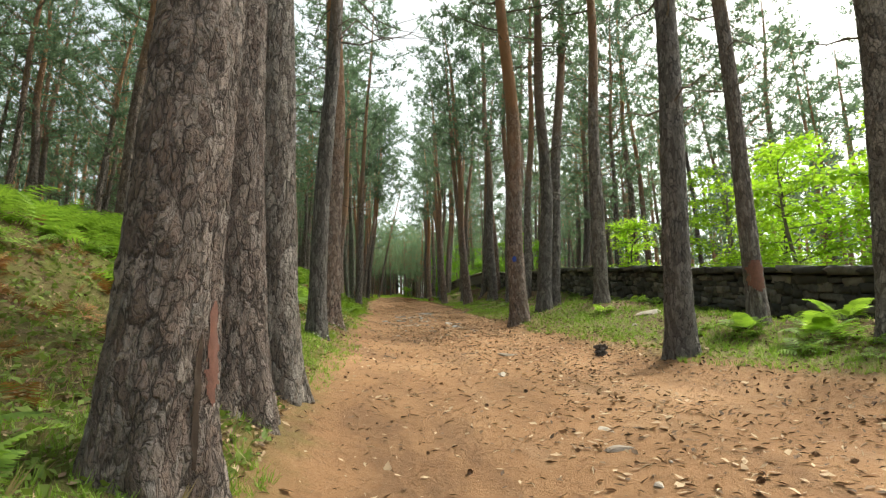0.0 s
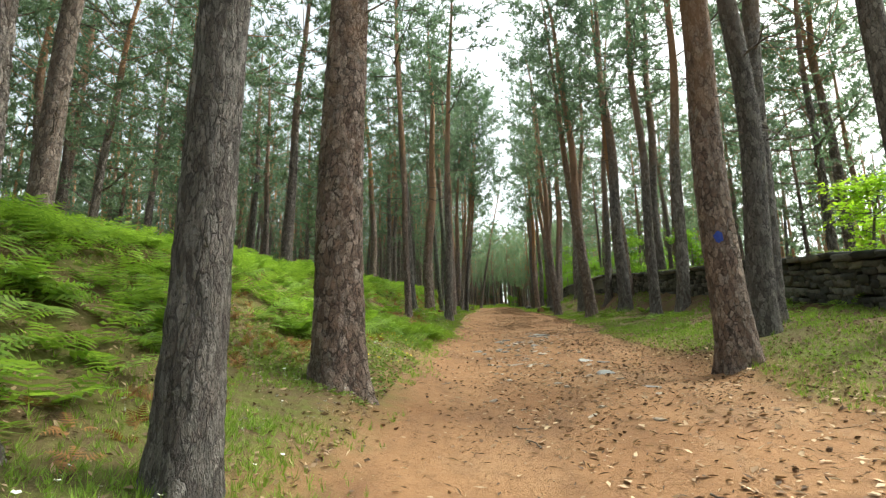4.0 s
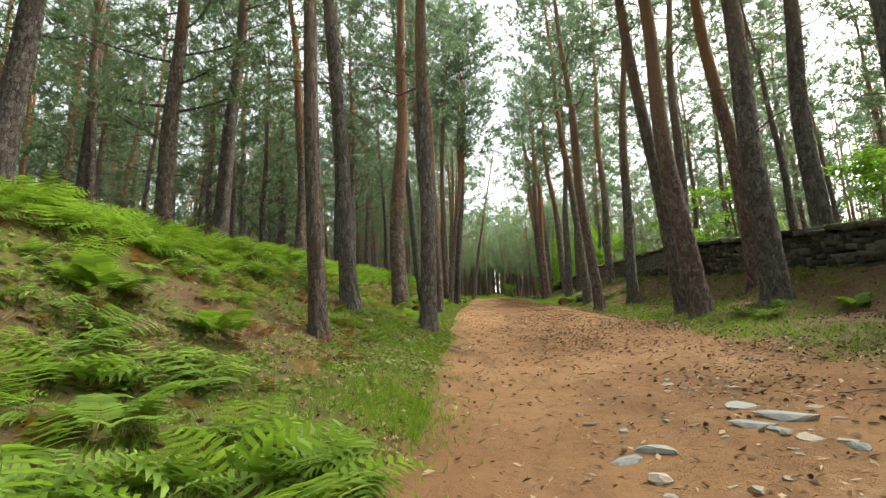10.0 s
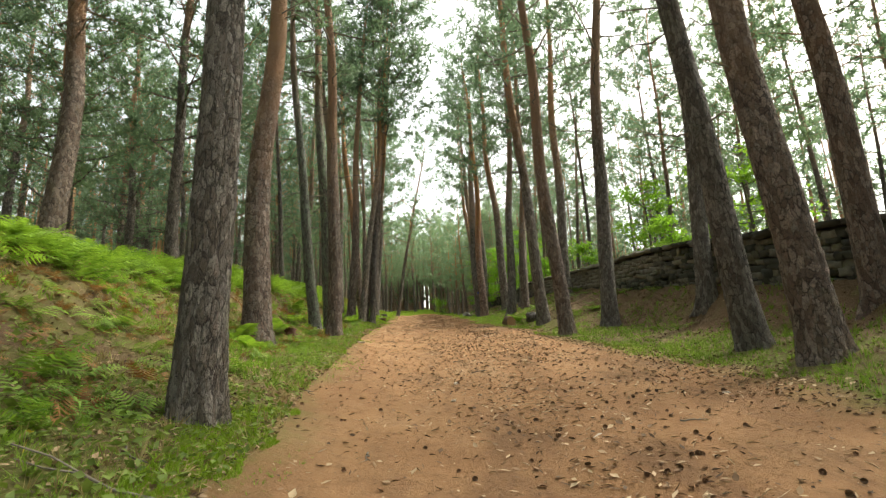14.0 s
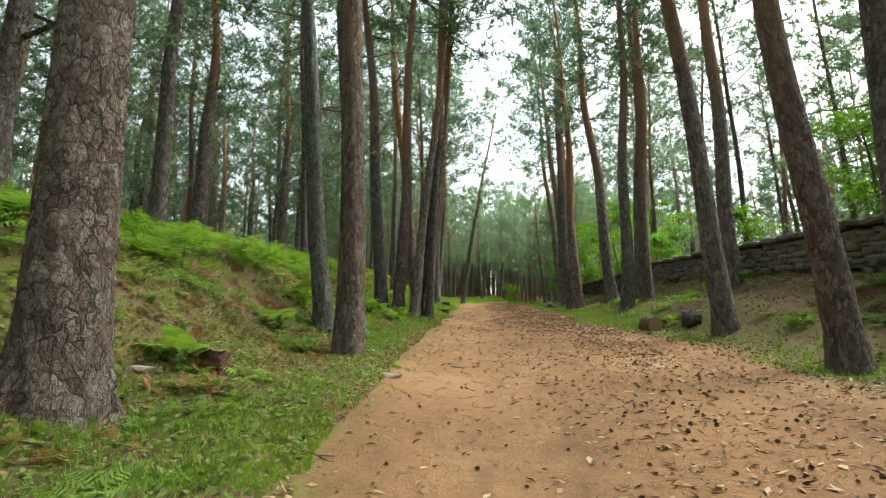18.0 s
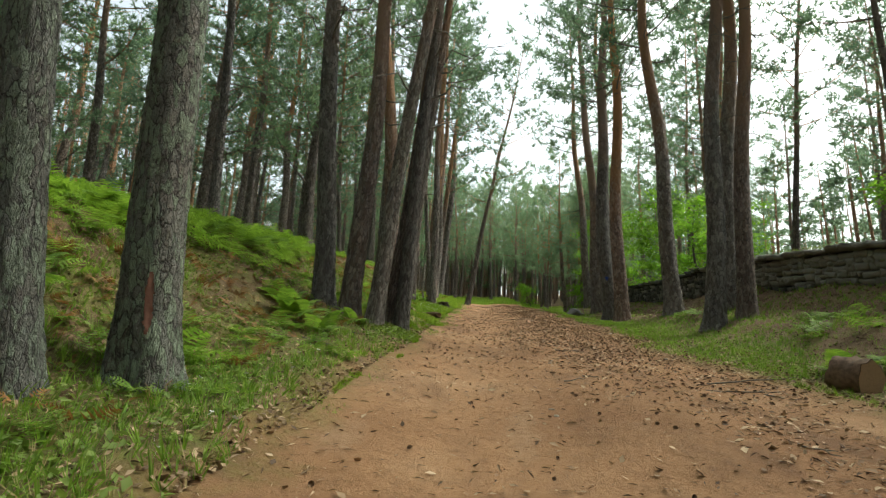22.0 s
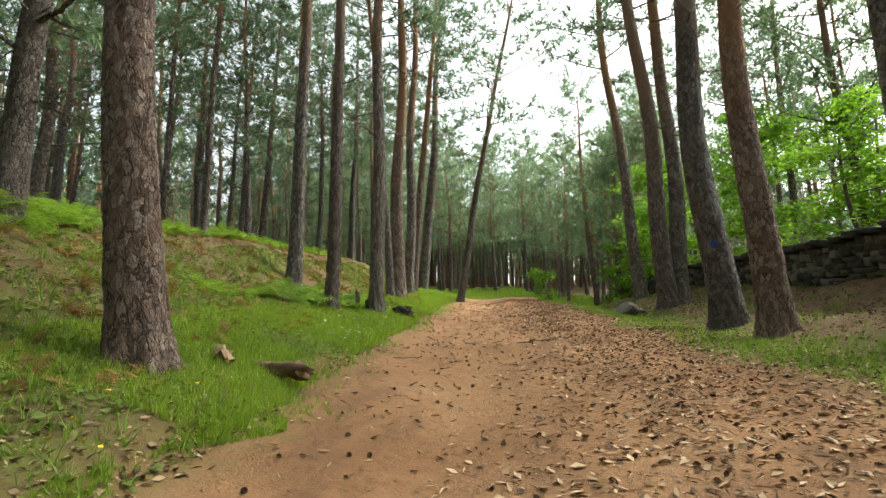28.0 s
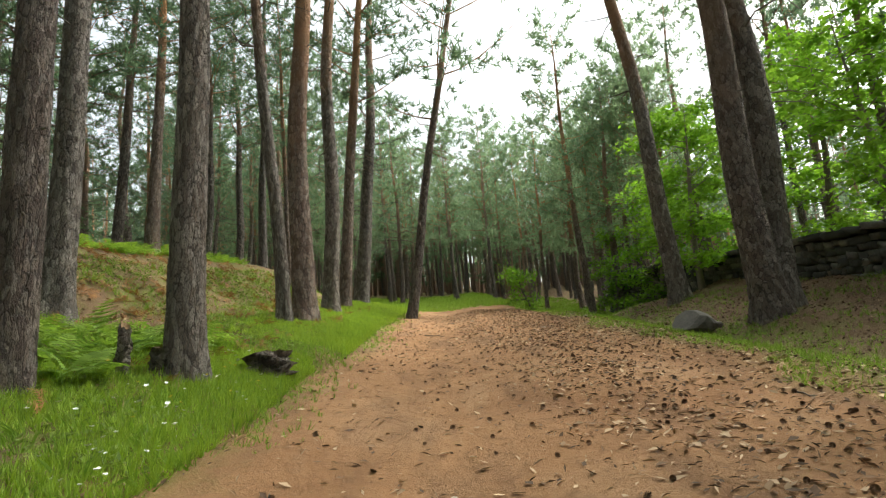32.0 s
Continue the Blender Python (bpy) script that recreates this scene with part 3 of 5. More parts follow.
def crown_meshes(name, centre, seed, height, base, branches, reach, leaf_mat, tuft=0.34, dead_from=2.5, dead=14, per_twig=4, twigs=6, droop=0.0, single=False):
    """Living limbs with needle sprays, and a mesh of bare dead limbs lower down."""
    rng = np.random.RandomState(seed)
    limbs, needles, bare = Pile(), Pile(), []
    for k in range(branches):
        f = (k + rng.rand()) / branches
        h = base + (height - base - 0.3) * f ** 0.9
        c, r = centre(min(h, height - 0.2))
        az = k * 2.4 + rng.normal() * 0.5
        ln = reach * (0.35 + 0.75 * math.sin(min(1, 0.25 + f * 0.95) * 2.5)) * rng.uniform(0.6, 1.15) * (1 - 0.45 * f)
        rise = 0.15 + 0.7 * f - droop + rng.normal() * 0.15
        n = 5
        s = np.linspace(0, 1, n)
        out = np.array([math.cos(az), math.sin(az), 0])
        sidew = np.array([-math.sin(az), math.cos(az), 0])
        bend = rng.normal() * 0.2
        pts = c + out * (s * ln)[:, None] + sidew * (bend * ln * s ** 2)[:, None] + np.array([0, 0, 1.0]) * (ln * (rise * s + 0.25 * s ** 2))[:, None]
        v, q = tube(pts, np.linspace(max(0.02, r * 0.28), 0.008, n), 3)
        limbs.add(v, q)
        for t in range(twigs):
            u = rng.uniform(0.22, 1.0)
            p0 = np.array([np.interp(u, s, pts[:, a]) for a in range(3)])
            tl = ln * rng.uniform(0.15, 0.45) * (1.25 - 0.5 * u)
            d = out * rng.uniform(0.2, 1.0) + sidew * rng.choice([-1, 1]) * rng.uniform(0.3, 1.1) + np.array([0, 0, rng.uniform(-0.1, 0.7)])
            d /= np.linalg.norm(d)
            p1 = p0 + d * tl
            sw = np.cross(d, [0.3, 0.2, 1.0]) * 0.012
            limbs.add([p0 - sw, p0 + sw, p1], tris=[(0, 1, 2)])
            at = p0 + (p1 - p0) * ((np.arange(per_twig) + 0.6) / per_twig)[:, None] + rng.normal(size=(per_twig, 3)) * 0.12
            needle_tufts(needles, at, np.repeat([d * 0.6 + np.array([0, 0, 0.4])], per_twig, 0), tuft, rng)
    for k in range(dead):
        ln = rng.choice([0.06, 0.10, 0.6, 1.1, 1.7]) * rng.uniform(0.6, 1.2) * (1.0 if single else 1.35)
        h = rng.uniform(dead_from if ln > 0.3 else 0.9, base + 1.0)
        c, r = centre(h)
        az = rng.uniform(0, 6.28)
        out = np.array([math.cos(az), math.sin(az), 0])
        s = np.linspace(0, 1, 5)
        kink = rng.normal(size=(5, 3)) * 0.05 * ln
        kink[0] = 0
        pts = c + out * (r * 0.6 + s * ln)[:, None] + np.array([0, 0, 1.0]) * (ln * (0.1 * s - rng.uniform(-0.15, 0.4) * s ** 2))[:, None] + kink
        v, q = tube(pts, np.linspace(0.013 + 0.006 * ln, 0.004, 5), 5 if single else 3)
        piece = Pile() if single else limbs
        piece.add(v, q)
        if ln > 0.7:
            for t in range(4):
                u = rng.uniform(0.4, 0.95)
                p0 = np.array([np.interp(u, s, pts[:, a]) for a in range(3)])
                d = out * 0.6 + rng.normal(size=3) * 0.6
                v, q = tube([p0, p0 + d * ln * 0.15, p0 + d * ln * 0.3 + rng.normal(size=3) * 0.04], [0.008, 0.006, 0.003], 3)
                piece.add(v, q)
        if single:
            bare.append(piece.mesh(name + "_dead_branch", DEADWOOD, True))
    return limbs.mesh(name + "_limbs", DEADWOOD if single else BARK_RED, True), needles.mesh(name + "_needles", leaf_mat), bare


def bark_patch(tm, h0, h1, az, half, mat):
    """A ragged piece of the stem's skin, a little proud, between two heights and round one bearing."""
    hs, cx, cy, R = STEMS[tm.name]
    a, h = np.meshgrid(np.linspace(-1.3, 1.3, 15), np.linspace(h0, h1, 30))
    bearing = np.mod((az + a * half) / 360 * R.shape[1], R.shape[1])
    i = np.clip(np.searchsorted(hs, h) - 1, 0, len(hs) - 2)
    f = (h - hs[i]) / (hs[i + 1] - hs[i])
    j = np.floor(bearing).astype(int) % R.shape[1]
    k, g = (j + 1) % R.shape[1], bearing - np.floor(bearing)
    r = (R[i, j] * (1 - g) + R[i, k] * g) * (1 - f) + (R[i + 1, j] * (1 - g) + R[i + 1, k] * g) * f + 0.005
    th = bearing / R.shape[1] * 2 * np.pi
    v = np.stack([np.interp(h, hs, cx) + r * np.cos(th), np.interp(h, hs, cy) + r * np.sin(th), h], -1).reshape(-1, 3)
    inside = np.abs(a) + 0.5 * value_noise(a * 2, h * 14, 7) + 0.35 * value_noise(a * 6, h * 40, 8) + 0.8 * np.abs((h - h0) / (h1 - h0) * 2 - 1) ** 4 < 0.85
    q = [(m * 15 + n, m * 15 + n + 1, m * 15 + n + 16, m * 15 + n + 15) for m in range(29) for n in range(14) if inside[m, n]]
    return mesh_np("bark_mark", v, np.array(q), mat, True)


STEMS = {}
NEAR, SIDE, MID, FAR = [], [], [], []
for s in range(5):
    tm, ct = trunk_mesh("trunk_near", BARK_NEAR_RED if s in (1, 3) else BARK_NEAR, 11 + s)
    NEAR.append((tm, *crown_meshes("near_pine", ct, 31 + s, 20.0, 9.8, 26, 3.4, NEEDLE, dead=18, dead_from=4.2, single=True, tuft=0.33, per_twig=3, twigs=9)))
for s in range(4):
    tm, ct = trunk_mesh("trunk_side", BARK_NEAR_RED if s == 2 else BARK_NEAR, 21 + s, detail=2)
    SIDE.append((tm, *crown_meshes("side_pine", ct, 41 + s, 20.0, 9.0, 27, 3.4, NEEDLE, dead=20, dead_from=3.6, single=True, tuft=0.33, per_twig=3, twigs=9)))
for s in range(4):
    tm, ct = trunk_mesh("trunk_far", BARK if s % 2 else BARK_RED, 51 + s, detail=0)
    MID.append((tm, *crown_meshes("mid_pine", ct, 61 + s, 20.0, 7.0, 30, 3.3, NEEDLE, dead=30, dead_from=2.0, tuft=0.36, per_twig=3, twigs=8)))
for s in range(4):
    tm, ct = trunk_mesh("trunk_young", BARK_RED if s % 2 else BARK, 71 + s, detail=0)
    FAR.append((tm, *crown_meshes("low_pine", ct, 81 + s, 20.0, 2.8, 42, 3.6, NEEDLE_PALE if s % 2 else NEEDLE, dead=22, dead_from=1.2, tuft=0.38, droop=0.12, per_twig=3, twigs=8)))
END = []
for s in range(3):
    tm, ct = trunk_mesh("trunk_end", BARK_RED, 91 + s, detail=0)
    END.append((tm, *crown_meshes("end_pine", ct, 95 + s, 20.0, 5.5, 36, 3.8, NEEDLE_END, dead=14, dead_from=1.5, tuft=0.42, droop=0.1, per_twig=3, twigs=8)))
PINES = 0


def pine(x, y, r, lean_x=0.0, lean_y=0.0, height=20.0, stock=None, bark=None, marks=(), label="tall pine with plated grey-brown bark beside the track", group="pines"):
    """One pine: r is the stem's radius at the foot, the leans are metres sideways for each metre up."""
    global PINES
    stock = stock or NEAR
    tm, lm, nm, bm = stock[PINES % len(stock)]
    PINES += 1
    tree = new("pine_tree")
    tree.empty_display_size = 0.3
    turn = random.uniform(0, 360)
    z = gz(x, y)
    tilt = Vector((lean_x, lean_y, 1)).normalized()
    rot = Vector((0, 0, 1)).rotation_difference(tilt).to_matrix().to_4x4()
    tree.matrix_basis = Matrix.Translation((x, y, z)) @ rot
    tagged(tree, label, "tree", group)
    spin = pose(0, 0, 0, 0, 0, turn)
    stem = spin @ Matrix.Diagonal((r / 0.27, r / 0.27, height / 20, 1))
    trunk = part("trunk", tm, tree, m=stem)
    if bark:
        trunk.material_slots[0].link = "OBJECT"
        trunk.material_slots[0].material = bark
    for h0, h1, az, half, mat, words in marks:
        part("bark_mark", bark_patch(tm, h0, h1, az - turn, half, mat), tree, words, m=stem)
    k = height / 20
    tagged(part("limbwork", lm, tree, m=spin @ Matrix.Diagonal((k, k, k, 1))), kind="stuff")
    tagged(part("crown", nm, tree, m=spin @ Matrix.Diagonal((k, k, k, 1))), kind="stuff")
    for d in bm:
        part("dead_branch", d, tree, m=spin @ Matrix.Diagonal((min(1, r / 0.2), min(1, r / 0.2), k, 1)))
    return tree



# pines along the track, foot by foot
pine(-1.12, 2.63, 0.26, 0.029, bark=BARK_NEAR_RED, marks=[(0.30, 0.78, -14, 10, SCAR, "strip of bare red wood"), (0.02, 0.62, -31, 4, SPLIT, "dark split in the bark")])
pine(-1.13, 4.03, 0.25, -0.016)
pine(-1.06, 5.15, 0.24, -0.03)
pine(-2.04, 4.92, 0.19, -0.01)
pine(-2.44, 9.56, 0.28, -0.058)
pine(-1.31, 9.95, 0.18, 0.015)
pine(-1.47, 13.32, 0.32, 0.026)
pine(-6.49, 19.21, 0.33, 0.009, stock=SIDE)
pine(-2.86, 27.5, 0.14, -0.025)
pine(-3.2, 30.85, 0.20, -0.040)
pine(-1.74, 31.85, 0.20, 0.035)
pine(-3.5, 39.9, 0.34, 0.02)
pine(-3.38, 46.70, 0.21, -0.063, bark=BARK_LICHEN)
pine(-2.49, 44.75, 0.25, -0.020)
pine(-2.98, 47.60, 0.26, -0.031, bark=BARK_LICHEN, marks=[(0.35, 0.85, -62, 9, SCAR, "bare red wood scar")])
pine(-3.55, 54.2, 0.24, -0.05)
pine(-2.95, 54.0, 0.22, 0.065)
pine(-2.42, 53.8, 0.18, 0.105)
pine(-2.33, 54.76, 0.13, 0.105)
pine(-1.99, 54.56, 0.16, 0.057)
pine(-2.01, 54.83, 0.13, 0.088)
pine(-2.78, 58.9, 0.26, -0.075)
pine(-5.35, 69.4, 0.23, -0.01)
pine(-3.3, 66.1, 0.17, 0.0)
pine(-2.55, 67.25, 0.19, 0.015)
pine(-3.22, 72.61, 0.15, -0.062)
pine(-3.15, 73.80, 0.28, -0.005)
pine(-3.35, 77.28, 0.25, 0.033)
pine(-3.70, 81.27, 0.25, 0.084, stock=MID)
pine(-3.76, 85.24, 0.35, 0.076, stock=MID)
pine(-1.39, 81.07, 0.20, 0.194, stock=MID)
pine(5.95, 5.79, 0.29, 0.012, stock=SIDE)
pine(4.00, 7.30, 0.22, 0.061, stock=SIDE)
pine(5.65, 7.95, 0.16, 0.020, stock=SIDE, marks=[(0.5, 1.0, -110, 70, SCAR, "bare reddish ring of wood")])
pine(3.68, 15.42, 0.29, -0.016, stock=SIDE, marks=[(1.72, 1.90, -112, 16, BLUEPAINT, "faded blue paint mark")])
pine(4.95, 17.3, 0.26, 0.02, stock=SIDE)
pine(5.5, 18.2, 0.25, 0.07, stock=SIDE)
pine(5.9, 14.9, 0.22, 0.017, stock=SIDE)
pine(4.95, 34.2, 0.29, -0.06, stock=SIDE)
pine(6.3, 33.2, 0.33, 0.005, stock=SIDE)
pine(6.31, 28.51, 0.23, 0.026, stock=SIDE)
pine(6.85, 27.1, 0.25, 0.055, stock=SIDE)
pine(4.45, 43.75, 0.25, -0.05, stock=SIDE)
pine(6.1, 44.6, 0.28, 0.065, stock=SIDE)
pine(5.2, 36.0, 0.26, -0.07, stock=SIDE)
pine(7.09, 40.55, 0.24, 0.076, stock=SIDE)
pine(7.1, 35.6, 0.26, -0.03, stock=SIDE)
pine(8.42, 34.55, 0.30, 0.049, stock=SIDE)
pine(4.86, 48.15, 0.26, -0.041, stock=SIDE)
pine(7.05, 52.36, 0.27, 0.041, stock=SIDE)
pine(4.77, 64.1, 0.29, -0.02, stock=SIDE)
pine(4.88, 66.17, 0.35, -0.011, stock=SIDE, bark=BARK_NEAR, marks=[(1.55, 1.72, -115, 14, BLUEPAINT, "faded blue paint mark")])
pine(5.9, 61.9, 0.31, -0.03, stock=SIDE)
pine(6.5, 59.4, 0.29, 0.04, stock=SIDE)
pine(5.4, 71.6, 0.32, -0.04, stock=SIDE)
pine(5.85, 72.0, 0.30, -0.008, stock=SIDE)
pine(5.87, 76.40, 0.27, -0.045, stock=SIDE)
pine(5.34, 57.40, 0.27, 0.047, stock=SIDE)
pine(6.13, 57.39, 0.24, 0.038, stock=SIDE)

# ---- woods behind: left bank, the far end and beyond the wall ----
woods = random.Random(5)
spots = [(-1.1, 2.6)]


def wood(count, x0, x1, y0, y1, gap, stocks, heights, label):
    made, tries = 0, 0
    while made < count and tries < count * 60:
        tries += 1
        x, y = woods.uniform(x0, x1), woods.uniform(y0, y1)
        if any((x - a) ** 2 + (y - b) ** 2 < gap * gap for a, b in spots):
            continue
        spots.append((x, y))
        made += 1
        pine(x, y, woods.uniform(0.12, 0.24), woods.gauss(0, 0.03), woods.gauss(0, 0.03), woods.uniform(*heights), woods.choice(stocks), label=label, group="woods")


wood(118, -24, -7.8, -4, 100, 2.0, [MID, MID, FAR], (11, 18), "tall pine in the dim wood above the bank")
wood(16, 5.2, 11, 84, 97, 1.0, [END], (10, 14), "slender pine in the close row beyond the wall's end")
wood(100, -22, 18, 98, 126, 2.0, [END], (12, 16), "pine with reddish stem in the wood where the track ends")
wood(50, 9.8, 24, 19, 96, 2.8, [MID, MID, FAR], (13, 19), "pine growing behind the stone wall")
wood(13, -17, -5.8, 71, 100, 2.4, [MID, MID, FAR], (13, 18), "tall pine in the wood where the bank falls away")
wood(10, -8.6, -6.2, 15, 62, 3.0, [FAR, MID], (13, 18), "pine standing on the crest of the bank")


def distant_wood(name, count, box, heights, label, seed, low=0.16, tufts=150, size=0.7, bare=1, leaf=NEEDLE_FAR):
    """Far pines that nobody could count, in one mesh of stems and one of needles."""
    rng = np.random.RandomState(seed)
    stems, needles = Pile(), Pile()
    for k in range(count):
        x, y = rng.uniform(box[0], box[1]), rng.uniform(box[2], box[3])
        z, h = gz(x, y), rng.uniform(*heights)
        lean = rng.normal(size=2) * 0.03
        top = np.array([x + lean[0] * h, y + lean[1] * h, z + h])
        v, q = tube([(x, y, z - 0.3), top], [0.17, 0.03], 5)
        stems.add(v, q)
        for b in range(bare):
            p = np.array([x, y]) + rng.uniform(-3, 3, 2)
            zz = gz(*p)
            v, q = tube([(p[0], p[1], zz - 0.3), (p[0] + rng.normal() * 0.3, p[1], zz + h * 0.75)], [0.13, 0.04], 4)
            stems.add(v, q)
        m = tufts
        limb = rng.uniform(low, 1.0, m // 6)
        f = np.clip(np.repeat(limb, 6) + rng.normal(size=m // 6 * 6) * 0.008, low, 1)
        m = len(f)
        az = np.repeat(rng.uniform(0, 6.28, m // 6), 6) + rng.normal(size=m) * 0.16
        rad = (0.5 + 2.2 * np.sin(np.clip(f * 1.1, 0, 1) * 2.6)) * (1.15 - f * 0.75) * rng.uniform(0.25, 1.0, m)
        at = np.stack([x + lean[0] * h * f + rad * np.cos(az), y + lean[1] * h * f + rad * np.sin(az), z + h * f + 0.25 * rad], 1)
        needle_tufts(needles, at, np.stack([np.cos(az) * 0.8, np.sin(az) * 0.8, np.full(m, 0.3)], 1), size, rng, 5)
    ob = tagged(new(name, stems.mesh(name, BARK_RED, True)), label, "woodland", kind="stuff")
    part("needles", needles.mesh(name + "_needles", leaf), ob)["kind"] = "stuff"


distant_wood("distant_wood", 150, (-42, -20, -14, 130), (11, 17), "dense pines deeper in the wood above the bank", 2, 0.08, 200, 0.62)
distant_wood("distant_wood", 230, (-75, -42, -20, 150), (13, 19), "dense distant pine wood above the bank", 3, 0.08)
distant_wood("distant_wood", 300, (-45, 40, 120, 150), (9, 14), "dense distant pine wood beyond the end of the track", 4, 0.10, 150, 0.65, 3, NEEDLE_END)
distant_wood("distant_wood", 120, (22, 46, -10, 130), (11, 17), "close pines in the wood behind the wall", 6, 0.08)
distant_wood("distant_wood", 80, (46, 80, -10, 150), (9, 15), "distant pine wood beyond the wall", 5)

# ---- dry-stone wall ----
WALL_X = 8.0
wall_top = lambda y: np.interp(y, [-10, 8, 17, 24, 28, 33, 44, 49, 55, 60, 64, 67, 73, 85], [1.2, 1.25, 1.62, 1.83, 1.88, 1.93, 2.35, 2.2, 2.1, 2.05, 1.9, 1.6, 1.3, 0.9])


def stone_block(seed):
    """A rough block, two metres across each way before scaling, with worn corners."""
    rng = np.random.RandomState(seed)
    g = np.linspace(-1, 1, 4)
    vs, qs = [], []
    index = {}
    for ax in range(3):
        for sgn in (-1, 1):
            grid = np.zeros((4, 4), int)
            for i in range(4):
                for j in range(4):
                    p = [0, 0, 0]
                    p[ax], p[(ax + 1) % 3], p[(ax + 2) % 3] = sgn, g[i], g[j]
                    key = tuple(round(c, 3) for c in p)
                    if key not in index:
                        index[key] = len(vs)
                        vs.append(p)
                    grid[i, j] = index[key]
            for i in range(3):
                for j in range(3):
                    q = [grid[i, j], grid[i + 1, j], grid[i + 1, j + 1], grid[i, j + 1]]
                    qs.append(q if sgn > 0 else q[::-1])
    v = np.array(vs, float)
    n = np.linalg.norm(v, axis=1)[:, None]
    v = v * (1 - 0.05 * np.clip(n - 1.2, 0, 1)) + rng.normal(size=v.shape) * 0.085
    return v, np.array(qs)


BLOCKS = [stone_block(s) for s in range(6)]
BLOCK_MESHES = [mesh_np("wall_stone", v, q, WALLSTONE) for v, q in BLOCKS]
wall = new("wall_east")
tagged(wall, "dark dry-stone wall of rough grey blocks along the track", "stone wall", kind="structure")
core = Pile()
ys = np.arange(-12, 90, 1.0)
cv = []
for y in ys:
    zb, zt = gz(WALL_X, y) - 0.4, float(slope_z(WALL_X, y) + wall_top(y)) - 0.12
    cv += [(WALL_X - 0.14, y, zb), (WALL_X + 0.22, y, zb), (WALL_X + 0.22, y, zt), (WALL_X - 0.14, y, zt)]
n = len(ys)
cq = [[4 * i + a, 4 * i + (a + 1) % 4, 4 * i + 4 + (a + 1) % 4, 4 * i + 4 + a] for i in range(n - 1) for a in range(4)]
cq += [[0, 1, 2, 3], [4 * n - 4, 4 * n - 1, 4 * n - 2, 4 * n - 3]]
core.add(cv, cq)
part("wall_core", core.mesh("wall_core", MORTAR), wall)
mason = random.Random(8)
WALL_STONES = []
y = -12.0
for course in range(15):
    y = -12.0 + mason.uniform(0, 0.3)
    while y < 89:
        ln = mason.choice([mason.uniform(0.14, 0.3), mason.uniform(0.25, 0.6)])
        ht = mason.uniform(0.10, 0.17)
        foot, top = gz(WALL_X - 0.2, y), float(slope_z(WALL_X, y) + wall_top(y))
        z = top - 0.13 - course * 0.142 + mason.uniform(-0.035, 0.035)
        if course == 0:
            ln, ht = mason.uniform(0.35, 0.8), mason.uniform(0.05, 0.08)
            z = top - ht + mason.uniform(-0.03, 0.03)
        if z > foot - 0.1:
            m = Matrix.Translation((WALL_X - 0.17 + mason.uniform(-0.025, 0.025), y + ln / 2, z)) @ pose(0, 0, 0, mason.uniform(-5, 5) + 7.6, mason.uniform(-4, 4), mason.uniform(-5, 5))
            m = m @ Matrix.Diagonal((mason.uniform(0.13, 0.165) if course else 0.25, ln / 2 * 1.0, ht / 2 * mason.uniform(1.0, 1.2) if course else ht, 1))
            WALL_STONES.append((y, mason.randrange(6), m))
        y += ln


# ---- things beside and on the track ----
def scattered(name, protos, mats, places, label, category, me_mat, group=""):
    """Many copies of small shapes in one mesh; places are rows of x, y, z, turn, tilt_x, tilt_y, scale, and the shape's number."""
    P = np.asarray(places, float)
    vs, ts, base = [], [], 0
    for k, (pv, pt) in enumerate(protos):
        rows = P[P[:, 7] == k]
        if not len(rows):
            continue
        ca, sa = np.cos(rows[:, 3]), np.sin(rows[:, 3])
        cx, sx = np.cos(rows[:, 4]), np.sin(rows[:, 4])
        cy, sy = np.cos(rows[:, 5]), np.sin(rows[:, 5])
        v = np.repeat(pv[None], len(rows), 0) * rows[:, 6][:, None, None]
        y1, z1 = v[..., 1] * cx[:, None] - v[..., 2] * sx[:, None], v[..., 1] * sx[:, None] + v[..., 2] * cx[:, None]
        x2, z2 = v[..., 0] * cy[:, None] + z1 * sy[:, None], -v[..., 0] * sy[:, None] + z1 * cy[:, None]
        x3, y3 = x2 * ca[:, None] - y1 * sa[:, None], x2 * sa[:, None] + y1 * ca[:, None]
        out = np.stack([x3, y3, z2], -1) + rows[:, None, :3]
        vs.append(out.reshape(-1, 3))
        ts.append((pt[None] + (np.arange(len(rows)) * len(pv))[:, None, None]).reshape(-1, 3) + base)
        base += len(rows) * len(pv)
    ob = new(name, mesh_np(name, np.concatenate(vs), np.concatenate(ts), me_mat))
    return tagged(ob, label, category, group, "stuff")


